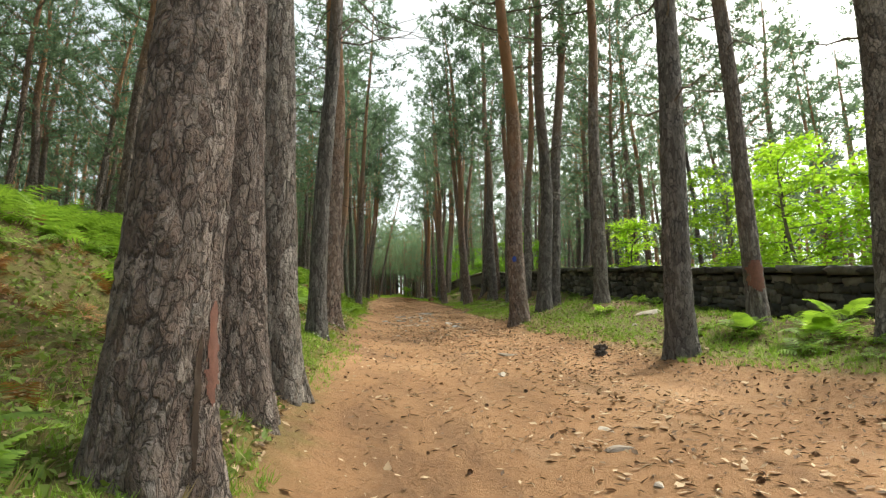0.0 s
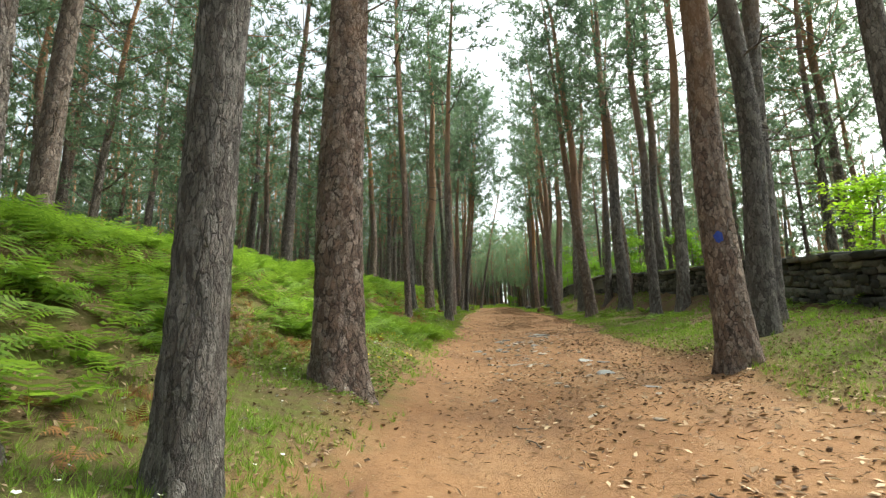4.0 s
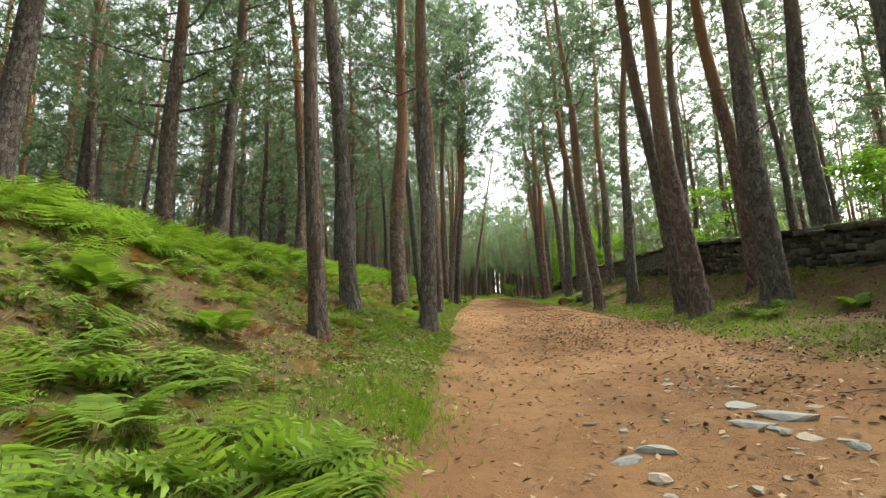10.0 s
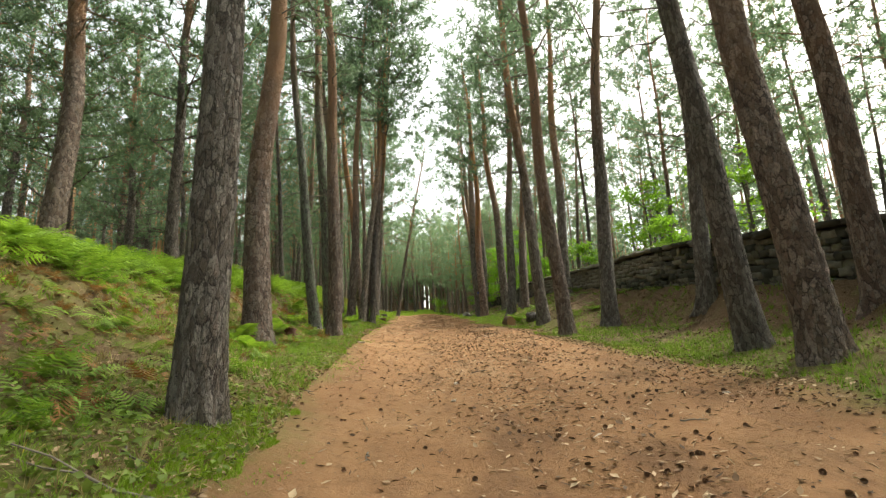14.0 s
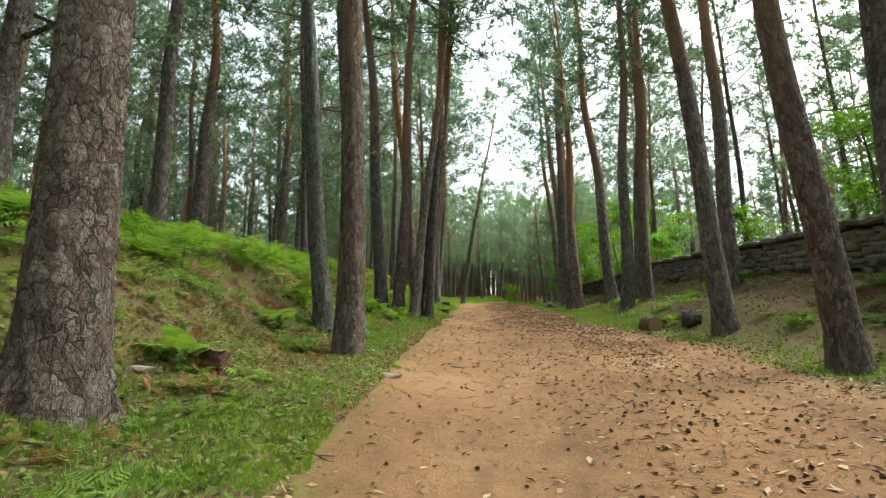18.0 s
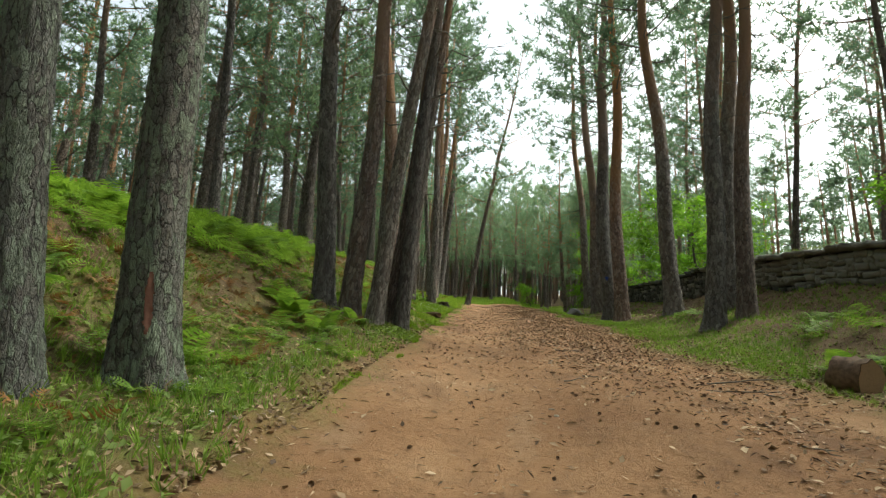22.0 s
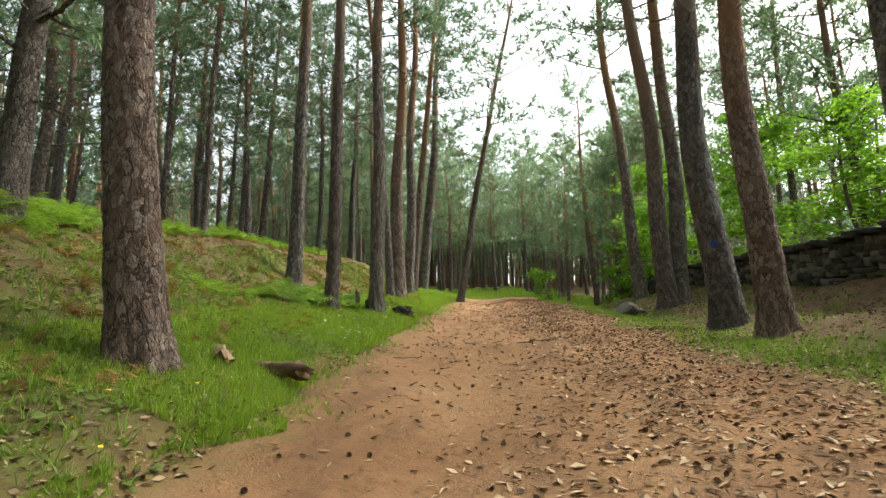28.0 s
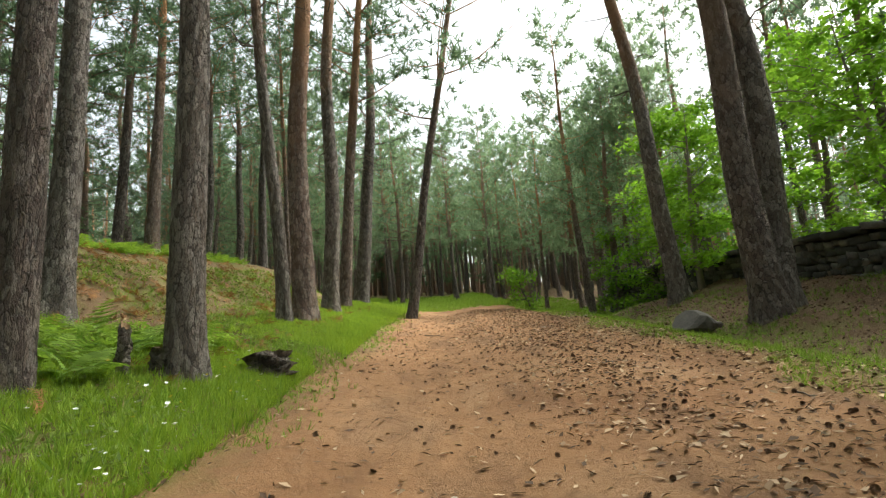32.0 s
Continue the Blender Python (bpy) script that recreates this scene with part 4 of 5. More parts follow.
def frond_shape(pairs=11, length=0.75, seed=0, simple=False):
    """A bracken frond: an arching rib with tapering leaflets in pairs."""
    rng = np.random.RandomState(seed)
    v, t = [], []
    s = np.linspace(0, 1, 6)
    rib = np.stack([0 * s, s * length * 0.9, length * (0.75 * s - 0.55 * s ** 2.2)], 1)
    for i in range(5):
        k = len(v)
        w = 0.006 * (1 - s[i] * 0.8)
        v += [rib[i] + (-w, 0, 0), rib[i] + (w, 0, 0), rib[i + 1]]
        t.append((k, k + 1, k + 2))
    for p in range(pairs):
        u = 0.22 + 0.76 * p / (pairs - 1)
        c = np.array([np.interp(u, s, rib[:, a]) for a in range(3)])
        ln = length * 0.46 * (1 - u) ** 0.7 + 0.02
        wd = length * 0.055 * (1.15 - u * 0.7)
        for sg in (-1, 1):
            k = len(v)
            droop = -0.10 * ln + rng.normal() * 0.03 * ln
            fwd = 0.35 * ln
            tip = c + (sg * ln, fwd, droop)
            mid = c + (sg * ln * 0.55, fwd * 0.45, 0.03 * ln)
            if simple:
                v += [c + (0, -wd * 0.9, 0), c + (0, wd * 0.9, 0), tip]
                t.append((k, k + 2, k + 1))
                continue
            v += [c + (0, -wd * 0.6, 0), c + (0, wd * 0.6, 0), mid + (0, -wd * 0.75, 0), mid + (0, wd * 0.75, 0), tip]
            t += [(k, k + 2, k + 1), (k + 1, k + 2, k + 3), (k + 2, k + 4, k + 3)]
    return np.array(v, float), np.array(t)


def plant_shape(fronds, seed, length, simple=False):
    """Several fronds round one root."""
    rng = np.random.RandomState(seed)
    vs, ts, n = [], [], 0
    for k in range(fronds):
        fv, ft = frond_shape(8, length * rng.uniform(0.7, 1.15), seed * 7 + k, simple)
        a, lift = k * 6.28 / fronds + rng.normal() * 0.3, rng.uniform(-0.25, 0.35)
        c, s = math.cos(lift), math.sin(lift)
        y, z = fv[:, 1] * c - fv[:, 2] * s, fv[:, 1] * s + fv[:, 2] * c
        vs.append(np.stack([fv[:, 0] * math.cos(a) - y * math.sin(a), fv[:, 0] * math.sin(a) + y * math.cos(a), z], 1))
        ts.append(ft + n)
        n += len(fv)
    return np.concatenate(vs), np.concatenate(ts)


rs = np.random.RandomState(77)


def rows_at(x, y, scale, kinds, tilt=0.15, lift=0.0):
    n = len(x)
    return np.stack([x, y, ground_z(x, y) + lift, rs.uniform(0, 6.28, n), rs.normal(size=n) * tilt, rs.normal(size=n) * tilt, scale, rs.randint(0, kinds, n)], 1)


PLANTS = [plant_shape(5 + k % 2, 40 + k, 0.55) for k in range(5)]
FAR_PLANTS = [plant_shape(5 + k % 2, 40 + k, 0.55, True) for k in range(5)]


def bank_spots(n, y0=-2.0, y1=82.0, x0=-7.5, x1=-1.5):
    x, y = rs.uniform(x0, x1, n), rs.uniform(y0, y1, n)
    return x, y


# bracken over the bank: green on its crest and in patches, brown between
x, y = bank_spots(9000, x0=-8.4, x1=-1.3)
x = x + left_edge(y) + 1.3
crest = left_edge(y) - 4.0 - 2.6 * smooth01((y - 56) / 10)
patch = value_noise(x * 0.45, y * 0.35, 21) + 0.6 * value_noise(x * 1.3, y * 1.2, 22)
lush = np.where(np.abs(x - crest) < 0.9, 0.6, 0.0) + 0.24 * smooth01((y - 9) / 6) * smooth01((26 - y) / 6) - 0.35 * smooth01((1.9 - (left_edge(y) - x)) / 0.9)
dry = 0.10 * smooth01((y - 24) / 6) * (x > crest + 1.0)
keep = (patch + lush - dry > np.where(x < crest + 1.0, 0.14, 0.20)) & (rs.rand(len(x)) < 0.75)
x1, y1 = x[keep], y[keep]
up = left_edge(y1) - x1 > 2.6
for nm, kinds, pick, words in (("bracken_cover", PLANTS, ~up, "green bracken ferns covering the lower bank"), ("high_bracken_cover", FAR_PLANTS, up, "green bracken ferns high on the bank")):
    scattered(nm, kinds, None, rows_at(x1[pick], y1[pick], rs.uniform(0.55, 1.15, pick.sum()), 5, 0.25), words, "ferns", FERN)
brown = (~keep) & (patch > -0.7) & (left_edge(y) - x > 0.9) & (rs.rand(len(x)) < 0.62)
x2, y2 = x[brown], y[brown]
scattered("brown_bracken_cover", FAR_PLANTS, None, rows_at(x2, y2, rs.uniform(0.2, 0.5, len(x2)), 5, 0.4, -0.03), "withered brown bracken on the slope of the bank", "dead ferns", FERN_BROWN)
# small ferns low on the bank
rw = np.random.RandomState(70)
n = 520
y4 = rw.uniform(24, 58, n)
x4 = left_edge(y4) - 0.7 - 2.6 * rw.rand(n)
thin = value_noise(x4 * 0.8, y4 * 0.6, 27) + 0.06 > 0
x4, y4 = x4[thin], y4[thin]
scattered("small_bracken", PLANTS, None, rows_at(x4, y4, rw.uniform(0.3, 0.65, len(x4)), 5, 0.25), "small pale green ferns low on the bank", "ferns", FERN)
# a close band of bright ferns along the crest
y3 = rs.uniform(-2, 82, 1500)
x3 = left_edge(y3) - 3.9 - 2.6 * smooth01((y3 - 56) / 10) + rs.normal(size=1500) * 0.5
thin = value_noise(y3 * 0.35, 6.5, 24) + 0.3 * value_noise(y3 * 1.5, 2.5, 25) > -0.22
x3, y3 = x3[thin], y3[thin]
scattered("crest_bracken", FAR_PLANTS, None, rows_at(x3, y3, rs.uniform(0.5, 1.0, len(x3)), 5, 0.2), "bright green bracken along the crest of the bank", "ferns", FERN)
# the nearest ferns, frond by frond
FROND = [mesh_np("fern_frond", *frond_shape(18, 0.62, 90 + k), FERN) for k in range(3)]


def fern(x, y, fronds=6, scale=1.0, label="bright green bracken fern growing on the bank"):
    ob = new("fern")
    ob.matrix_basis = Matrix.Translation((x, y, gz(x, y) - 0.01))
    tagged(ob, label, "fern", "ferns")
    for k in range(fronds):
        part("frond", FROND[k % 3], ob, m=pose(0, 0, 0, random.uniform(-5, 30), random.uniform(-8, 8), k * 360 / fronds + random.uniform(-20, 20)) @ Matrix.Scale(scale * random.uniform(0.75, 1.1), 4))


for fx, fy, fn, fs in ((-1.45, 1.75, 5, 0.85), (-0.98, 1.95, 4, 0.5), (-1.9, 2.3, 5, 0.9), (-3.9, 45.4, 6, 1.0), (-3.2, 51.6, 7, 1.1), (-3.6, 52.4, 6, 1.0), (-2.6, 52.9, 6, 0.8), (-3.1, 12.8, 6, 1.0),
                       (-3.6, 14.4, 7, 1.0), (-2.9, 15.8, 6, 0.9), (-3.9, 24.4, 7, 1.1), (-3.2, 25.2, 6, 1.0), (-2.6, 51.0, 6, 0.9), (-3.5, 54.9, 5, 0.9), (-3.4, 38.4, 7, 1.0), (-2.8, 37.1, 6, 0.9),
                       (-3.1, 66.5, 5, 0.8), (-3.4, 41.5, 6, 0.9), (-2.7, 17.4, 6, 0.9), (-3.3, 18.6, 7, 1.0), (-2.4, 19.2, 6, 0.8), (-3.0, 21.0, 6, 1.0), (-2.5, 22.6, 6, 0.8), (-4.2, 47.5, 6, 1.0)):
    fern(fx, fy, fn, fs)
for fx, fy, fn, fs in ((4.3, 50.75, 7, 1.0), (5.2, 7.6, 6, 0.8), (5.5, 6.5, 7, 0.9), (6.2, 7.0, 6, 0.9), (6.9, 6.2, 7, 0.9), (4.7, 8.3, 5, 0.6), (5.5, 32.0, 6, 0.8), (6.6, 31.0, 6, 0.8), (5.3, 13.2, 6, 0.8), (4.75, 50.6, 6, 0.9)):
    fern(fx, fy, fn, fs, "green bracken fern growing beside the wall")
# ferns by the foot of the wall
x = rs.uniform(4.9, 7.6, 420)
y = rs.uniform(2, 76, 420)
keep = (value_noise(x * 0.5, y * 0.3, 23) + 0.35 * smooth01((12 - y) / 5) > 0.16)
scattered("wall_foot_bracken", PLANTS, None, rows_at(x[keep], y[keep], rs.uniform(0.5, 0.9, keep.sum()), 5, 0.15), "green bracken along the foot of the stone wall", "ferns", FERN)


def blade_shape(seed):
    """A tuft of seven bent grass blades."""
    rng = np.random.RandomState(seed)
    v, t = [], []
    for k in range(7):
        a, r = rng.uniform(0, 6.28), rng.uniform(0, 0.035)
        h, lean = rng.uniform(0.06, 0.15), rng.uniform(0.01, 0.07)
        o = np.array([math.cos(a) * r, math.sin(a) * r, -0.01])
        d = np.array([math.cos(a), math.sin(a), 0])
        s = np.array([-d[1], d[0], 0]) * 0.0042
        n = len(v)
        v += [o - s * 1.3, o + s * 1.3, o + d * lean + (0, 0, h)]
        t.append((n, n + 1, n + 2))
    return np.array(v), np.array(t)


BLADES = [blade_shape(s) for s in range(6)]
n = 78000
y = rs.uniform(-2, 94, n)
side = rs.rand(n) < 0.6
x = np.where(side, left_edge(y) + 0.6 * value_noise(y * 0.8, 2.5, 35) + 0.5 * value_noise(y * 2.6, 4.5, 36) + 0.22 * rs.normal(size=n) - np.abs(rs.normal(size=n)) * (0.8 + 0.6 * smooth01((y - 57) / 6)), right_edge(y) + 0.5 * value_noise(y * 1.3, 1.5, 37) - 0.1 + np.abs(rs.normal(size=n)) * 1.6)
grow = value_noise(x * 0.7, y * 0.5, 31) + 0.5 * value_noise(x * 2.2, y * 2.0, 32) + 0.25 * smooth01((y - 58) / 8)
bare = np.interp(y, [-2, 8, 11, 30, 34, 42, 45, 51, 54, 58, 61], [-0.05, -0.1, -0.3, -0.15, 0.12, 0.15, 0.2, 0.2, 0.0, -0.1, -0.4])
keep = (grow > np.where(side, bare, -0.12)) & (x < 7.7)
x, y = x[keep], y[keep]
low = 1 - 0.45 * smooth01((y - 25) / 4) * smooth01((58 - y) / 4) * (x < 1)
scattered("verge_grass", BLADES, None, rows_at(x, y, low * rs.uniform(0.35, 0.8, len(x)), 6, 0.4), "fresh green grass on the verges of the track", "grass", GRASS)
n = 46000
y = rs.uniform(58, 88, n)
x = left_edge(y) - 0.05 - 2.1 * rs.rand(n) ** 1.3
keep = value_noise(x * 0.8, y * 0.6, 45) + 0.3 * value_noise(x * 2.4, y * 2.4, 46) > -0.25
x, y = x[keep], y[keep]
scattered("lawn_grass", BLADES, None, rows_at(x, y, rs.uniform(0.5, 0.95, len(x)), 6, 0.3), "short bright green grass between the track and the bank", "grass", LAWN)
# close soft grass and moss along the foot of the bank
rw = np.random.RandomState(71)
n = 52000
y = rw.uniform(24, 60, n)
off = np.abs(rw.normal(size=n)) * 0.40
x = left_edge(y) + 0.02 + 0.45 * value_noise(y * 0.8, 2.5, 35) + 0.3 * value_noise(y * 2.6, 4.5, 36) - off
keep = value_noise(x * 0.9, y * 0.45, 72) + 0.35 * value_noise(x * 2.4, y * 2.0, 73) > 0.04 + 0.1 * off
x, y = x[keep], y[keep]
scattered("edge_moss", BLADES, None, rows_at(x, y, rw.uniform(0.25, 0.5, len(x)), 6, 0.5), "soft bright green moss and short grass along the edge of the track", "moss", MOSS)
n = 34000
x, y = 3.3 + 4.5 * rs.rand(n), rs.uniform(-2, 98, n)
keep = (value_noise(x * 0.8, y * 0.7, 38) + 0.4 * value_noise(x * 2.6, y * 2.6, 39) > 0.0) & (x > right_edge(y) + 0.2) & ~((y > 45.5) & (y < 53) & (x > 4.9))
x, y = x[keep], y[keep]
scattered("wall_side_grass", BLADES, None, rows_at(x, y, rs.uniform(0.5, 1.1, len(x)), 6, 0.3), "green grass under the trees beside the wall", "grass", GRASS)
n = 20000
x, y = rs.uniform(-7, 9, n), rs.uniform(87, 112, n)
scattered("clearing_grass", BLADES, None, rows_at(x, y, rs.uniform(0.9, 2.0, n), 6, 0.3), "bright green grass beyond the end of the track", "grass", GRASS)
n = 18000
x, y = rs.uniform(-6.5, -1.0, n), rs.uniform(-2, 84, n)
x = x + left_edge(y) + 1.0
keep = value_noise(x * 0.8, y * 0.8, 33) + 0.1 * smooth01((y - 33) / 5) - 0.35 * smooth01((y - 54) / 5) > 0.0
x, y = x[keep], y[keep]
scattered("bank_grass", BLADES, None, rows_at(x, y, rs.uniform(0.5, 1.1, len(x)), 6, 0.6), "straw-coloured dry grass on the bank", "grass", DRYGRASS)
n = 28000
x, y = rs.uniform(-6.0, -1.0, n), rs.uniform(28, 84, n)
x = x + left_edge(y) + 1.0
keep = value_noise(x * 0.9, y * 0.7, 43) + 0.4 * value_noise(x * 2.8, y * 2.8, 44) > 0.1 - 0.25 * smooth01((y - 54) / 5)
x, y = x[keep], y[keep]
scattered("bank_green_grass", BLADES, None, rows_at(x, y, rs.uniform(0.6, 1.3, len(x)), 6, 0.4), "olive-green grass tufts between the ferns of the bank", "grass", GRASS)


def leaf_shape(seed, w=0.5):
    """A small pointed leaf, folded along its rib."""
    rng = np.random.RandomState(seed)
    f = rng.uniform(0.05, 0.3)
    return np.array([(0, -1, 0), (w, -0.1, f), (0, 1, 0.1), (-w, -0.1, f)], float), np.array([(0, 1, 2), (0, 2, 3)])


CHIPS = [leaf_shape(s + 20, 0.15 + 0.13 * (s % 4)) for s in range(5)]
LEAVES = [leaf_shape(s, 0.45 + 0.1 * (s % 3)) for s in range(5)]
# low green leaves between the ferns
n = 130000
x, y = rs.uniform(-6.0, -1.0, n), rs.uniform(-1, 84, n)
x = x + left_edge(y) + 1.0
keep = value_noise(x * 0.6, y * 0.5, 41) + 0.4 * value_noise(x * 2.5, y * 2.5, 42) > np.where(y < 36, 0.0, 0.04)
x, y = x[keep], y[keep]
scattered("low_leaf_cover", LEAVES, None, rows_at(x, y, rs.uniform(0.016, 0.045, len(x)), 5, 0.5, 0.03), "small green leaves of low plants on the bank", "ground cover", OLIVELEAF)
# moss along the top of the wall and at its foot
n = 9000
y = rs.uniform(-10, 84, n)
x = WALL_X - 0.15 + rs.uniform(-0.22, 0.22, n)
rows = rows_at(x, y, rs.uniform(0.012, 0.03, n), 5, 0.5)
rows[:, 2] = slope_z(WALL_X, y) + wall_top(y) + 0.012 + 0.02 * rs.rand(n)
mossy = value_noise(y * 0.4, 7.7, 61) + 0.5 * value_noise(y * 2.0, 3.1, 62) > -0.05
scattered("wall_moss", LEAVES, None, rows[mossy], "green moss along the top of the stone wall", "moss", OLIVELEAF)
# fallen leaves and bark flakes on the bank
n = 80000
x, y = -1.0 - 5.5 * rs.rand(n) ** 1.6, rs.uniform(-2, 84, n)
x = x + left_edge(y) + 1.0
lawn = smooth01((y - 57) / 3) * smooth01((2.8 - (left_edge(y) - x)) / 0.8) + 0.6 * smooth01((y - 7) / 3) * smooth01((25 - y) / 3) * smooth01((1.8 - (left_edge(y) - x)) / 0.6)
keep = rs.rand(n) > 0.85 * lawn
x, y, n = x[keep], y[keep], int(keep.sum())
scattered("bank_litter", LEAVES, None, rows_at(x, y, 0.012 + 0.026 * rs.rand(n) ** 1.6, 5, 0.4, 0.012), "fallen brown leaves and bark flakes on the bank", "leaf litter", LITTER)
# chips on the track: pale flakes and dark bits of bark, thick along its middle and right side
for nm, mt, n, lo, hi, lab in (("pale_track_chips", PALECHIP, 130000, 0.010, 0.054, "pale bark flakes and dry chips strewn over the track"),
                               ("dark_track_chips", DARKCHIP, 150000, 0.009, 0.044, "dark bits of bark and needles strewn over the track")):
    y = rs.uniform(-1, 84, n)
    x = rs.uniform(-2.0, 4.4, n)
    thick = smooth01((x + 0.3 + 1.6 * value_noise(x * 0.5, y * 0.3, 51)) / 1.8) * smooth01((value_noise(x * 0.9, y * 0.5, 52) + 0.45) / 0.7)
    thick = thick * (0.75 + 0.5 * smooth01((y - 44) / 10))
    right = smooth01((x - 0.6) / 1.2) * smooth01((y - 50) / 10)
    keep = (rs.rand(n) < 0.10 + 0.5 * thick + (0.55 if "dark" in nm else 0.2) * right) & (x > left_edge(y) - 0.2)
    x, y = x[keep], y[keep]
    size = lo + (hi - lo) * rs.rand(len(x)) ** 1.5
    scattered(nm, CHIPS, None, rows_at(x, y, size, 5, 0.3, 0.009), lab, "litter", mt)
n = 40000
x, y = rs.uniform(3.4, 7.7, n), rs.uniform(0, 78, n)
scattered("wall_side_litter", LEAVES, None, rows_at(x, y, rs.uniform(0.015, 0.035, n), 5, 0.4, 0.012), "brown leaves and needles under the trees by the wall", "leaf litter", LITTER)


def flower_shape():
    v, t = [(0, 0, 0.07)], []
    for k in range(8):
        a = k * 6.283 / 8
        v.append((0.014 * math.cos(a), 0.014 * math.sin(a), 0.075 + 0.004 * (k % 2)))
    for k in range(8):
        t.append((0, 1 + k, 1 + (k + 1) % 8))
    v += [(-0.001, 0, -0.01), (0.001, 0, -0.01), (0, 0, 0.07)]
    t.append((9, 10, 11))
    return np.array(v, float), np.array(t)


PETAL = plain_material("white_petals", (0.6, 0.6, 0.55), (0.85, 0.85, 0.8), 30.0, 0.7)
PETAL_Y = plain_material("yellow_petals", (0.65, 0.48, 0.03), (0.85, 0.68, 0.06), 30.0, 0.7)
FLOWER = [flower_shape()]
for nm, mt, spans, lab in (
        ("daisies", PETAL, [(9, 14, 50), (16, 19, 20), (44, 50, 22), (62, 69, 110), (26, 30, 12)], "small white daisies in the verge grass"),
        ("buttercups", PETAL_Y, [(15.5, 20.5, 75), (55, 60, 26), (62, 68, 18), (28, 31, 8)], "small yellow flowers in the verge grass")):
    px, py = [], []
    for a, b, c in spans:
        yy = rs.uniform(a, b, c)
        py += list(yy)
        px += list(left_edge(yy) - 0.15 - np.abs(rs.normal(size=c)) * 0.55)
    px, py = np.array(px), np.array(py)
    scattered(nm, FLOWER, None, rows_at(px, py, rs.uniform(0.7, 1.5, len(px)), 1, 0.25), lab, "flowers", mt)


# ---- broadleaf trees and the bush at the track's end ----
def broadleaf_meshes(seed, height, spread, leaves, size):
    rng = np.random.RandomState(seed)
    stem, foliage = Pile(), []
    n = 9
    s = np.linspace(0, 1, n)
    pts = np.stack([0.25 * np.sin(s * 3 + seed), 0.25 * np.sin(s * 2.3 + seed * 2), s * height * 0.9 - 0.2], 1)
    v, q = tube(pts, np.linspace(0.03 + 0.012 * height, 0.01, n), 8)
    stem.add(v, q)
    limbs = int(10 + height * 2)
    tips = []
    for k in range(limbs):
        u = rng.uniform(0.12, 1.0)
        p0 = np.array([np.interp(u, s, pts[:, a]) for a in range(3)])
        az = rng.uniform(0, 6.28)
        ln = spread * rng.uniform(0.5, 1.1) * math.sin(0.35 + u * 2.4)
        d = np.array([math.cos(az), math.sin(az), rng.uniform(0.0, 0.6)])
        p1 = p0 + d * ln * 0.5 + rng.normal(size=3) * 0.08
        p2 = p0 + d * ln + np.array([0, 0, -0.12 * ln])
        v, q = tube([p0, p1, p2], [0.02, 0.013, 0.004], 5)
        stem.add(v, q)
        tips.append((p0, p1, p2))
    per = leaves // limbs
    rows = []
    for p0, p1, p2 in tips:
        c = rng.uniform(0.25, 1.05, per)
        base = np.where(c[:, None] < 0.5, p0 + (p1 - p0) * (c[:, None] * 2), p1 + (p2 - p1) * (c[:, None] * 2 - 1))
        base = base + rng.normal(size=(per, 3)) * np.array([0.22, 0.22, 0.10]) * (0.5 + spread * 0.25)
        rows.append(base)
    base = np.concatenate(rows)
    m = len(base)
    d = rng.normal(size=(m, 3)) * np.array([1, 1, 0.35]) + np.array([0, 0, -0.25])
    d /= np.linalg.norm(d, axis=1)[:, None]
    side = np.cross(d, rng.normal(size=(m, 3)) * 0.4 + np.array([0, 0, 1.0]))
    side /= np.linalg.norm(side, axis=1)[:, None]
    sz = size * rng.uniform(0.6, 1.2, (m, 1))
    vv = np.stack([base, base + d * sz * 0.5 + side * sz * 0.33, base + d * sz, base + d * sz * 0.5 - side * sz * 0.33], 1).reshape(-1, 3)
    fq = np.arange(m * 4).reshape(-1, 4)
    return stem.mesh("broadleaf_stem", DEADWOOD, True), mesh_np("broadleaf_leaves", vv, fq, BROADLEAF)


BROAD = [broadleaf_meshes(3, 5.0, 2.0, 4200, 0.16), broadleaf_meshes(8, 7.0, 2.4, 5600, 0.17), broadleaf_meshes(13, 3.2, 1.5, 2600, 0.15)]


def broadleaf(x, y, kind, scale=1.0, label="young broadleaf tree with bright green leaves behind the wall", leaf=None):
    tree = new("broadleaf_tree")
    tree.matrix_basis = Matrix.Translation((x, y, gz(x, y) - 0.05)) @ pose(0, 0, 0, 0, 0, x * 77 % 360) @ Matrix.Scale(scale, 4)
    tagged(tree, label, "tree", "broadleaf trees")
    part("trunk", BROAD[kind][0], tree)
    crown = part("foliage", BROAD[kind][1], tree)
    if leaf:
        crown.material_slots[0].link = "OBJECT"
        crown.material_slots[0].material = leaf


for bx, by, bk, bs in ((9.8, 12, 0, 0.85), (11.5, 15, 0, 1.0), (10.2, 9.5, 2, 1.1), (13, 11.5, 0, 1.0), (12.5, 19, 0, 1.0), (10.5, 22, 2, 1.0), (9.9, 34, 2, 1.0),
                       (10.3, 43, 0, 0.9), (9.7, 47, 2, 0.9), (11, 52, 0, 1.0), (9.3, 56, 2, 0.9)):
    # trees near the start take the leaf colour with sunshine painted in
    broadleaf(bx, by, bk, bs, leaf=SUNLIT_LEAF if by < 25 else None)
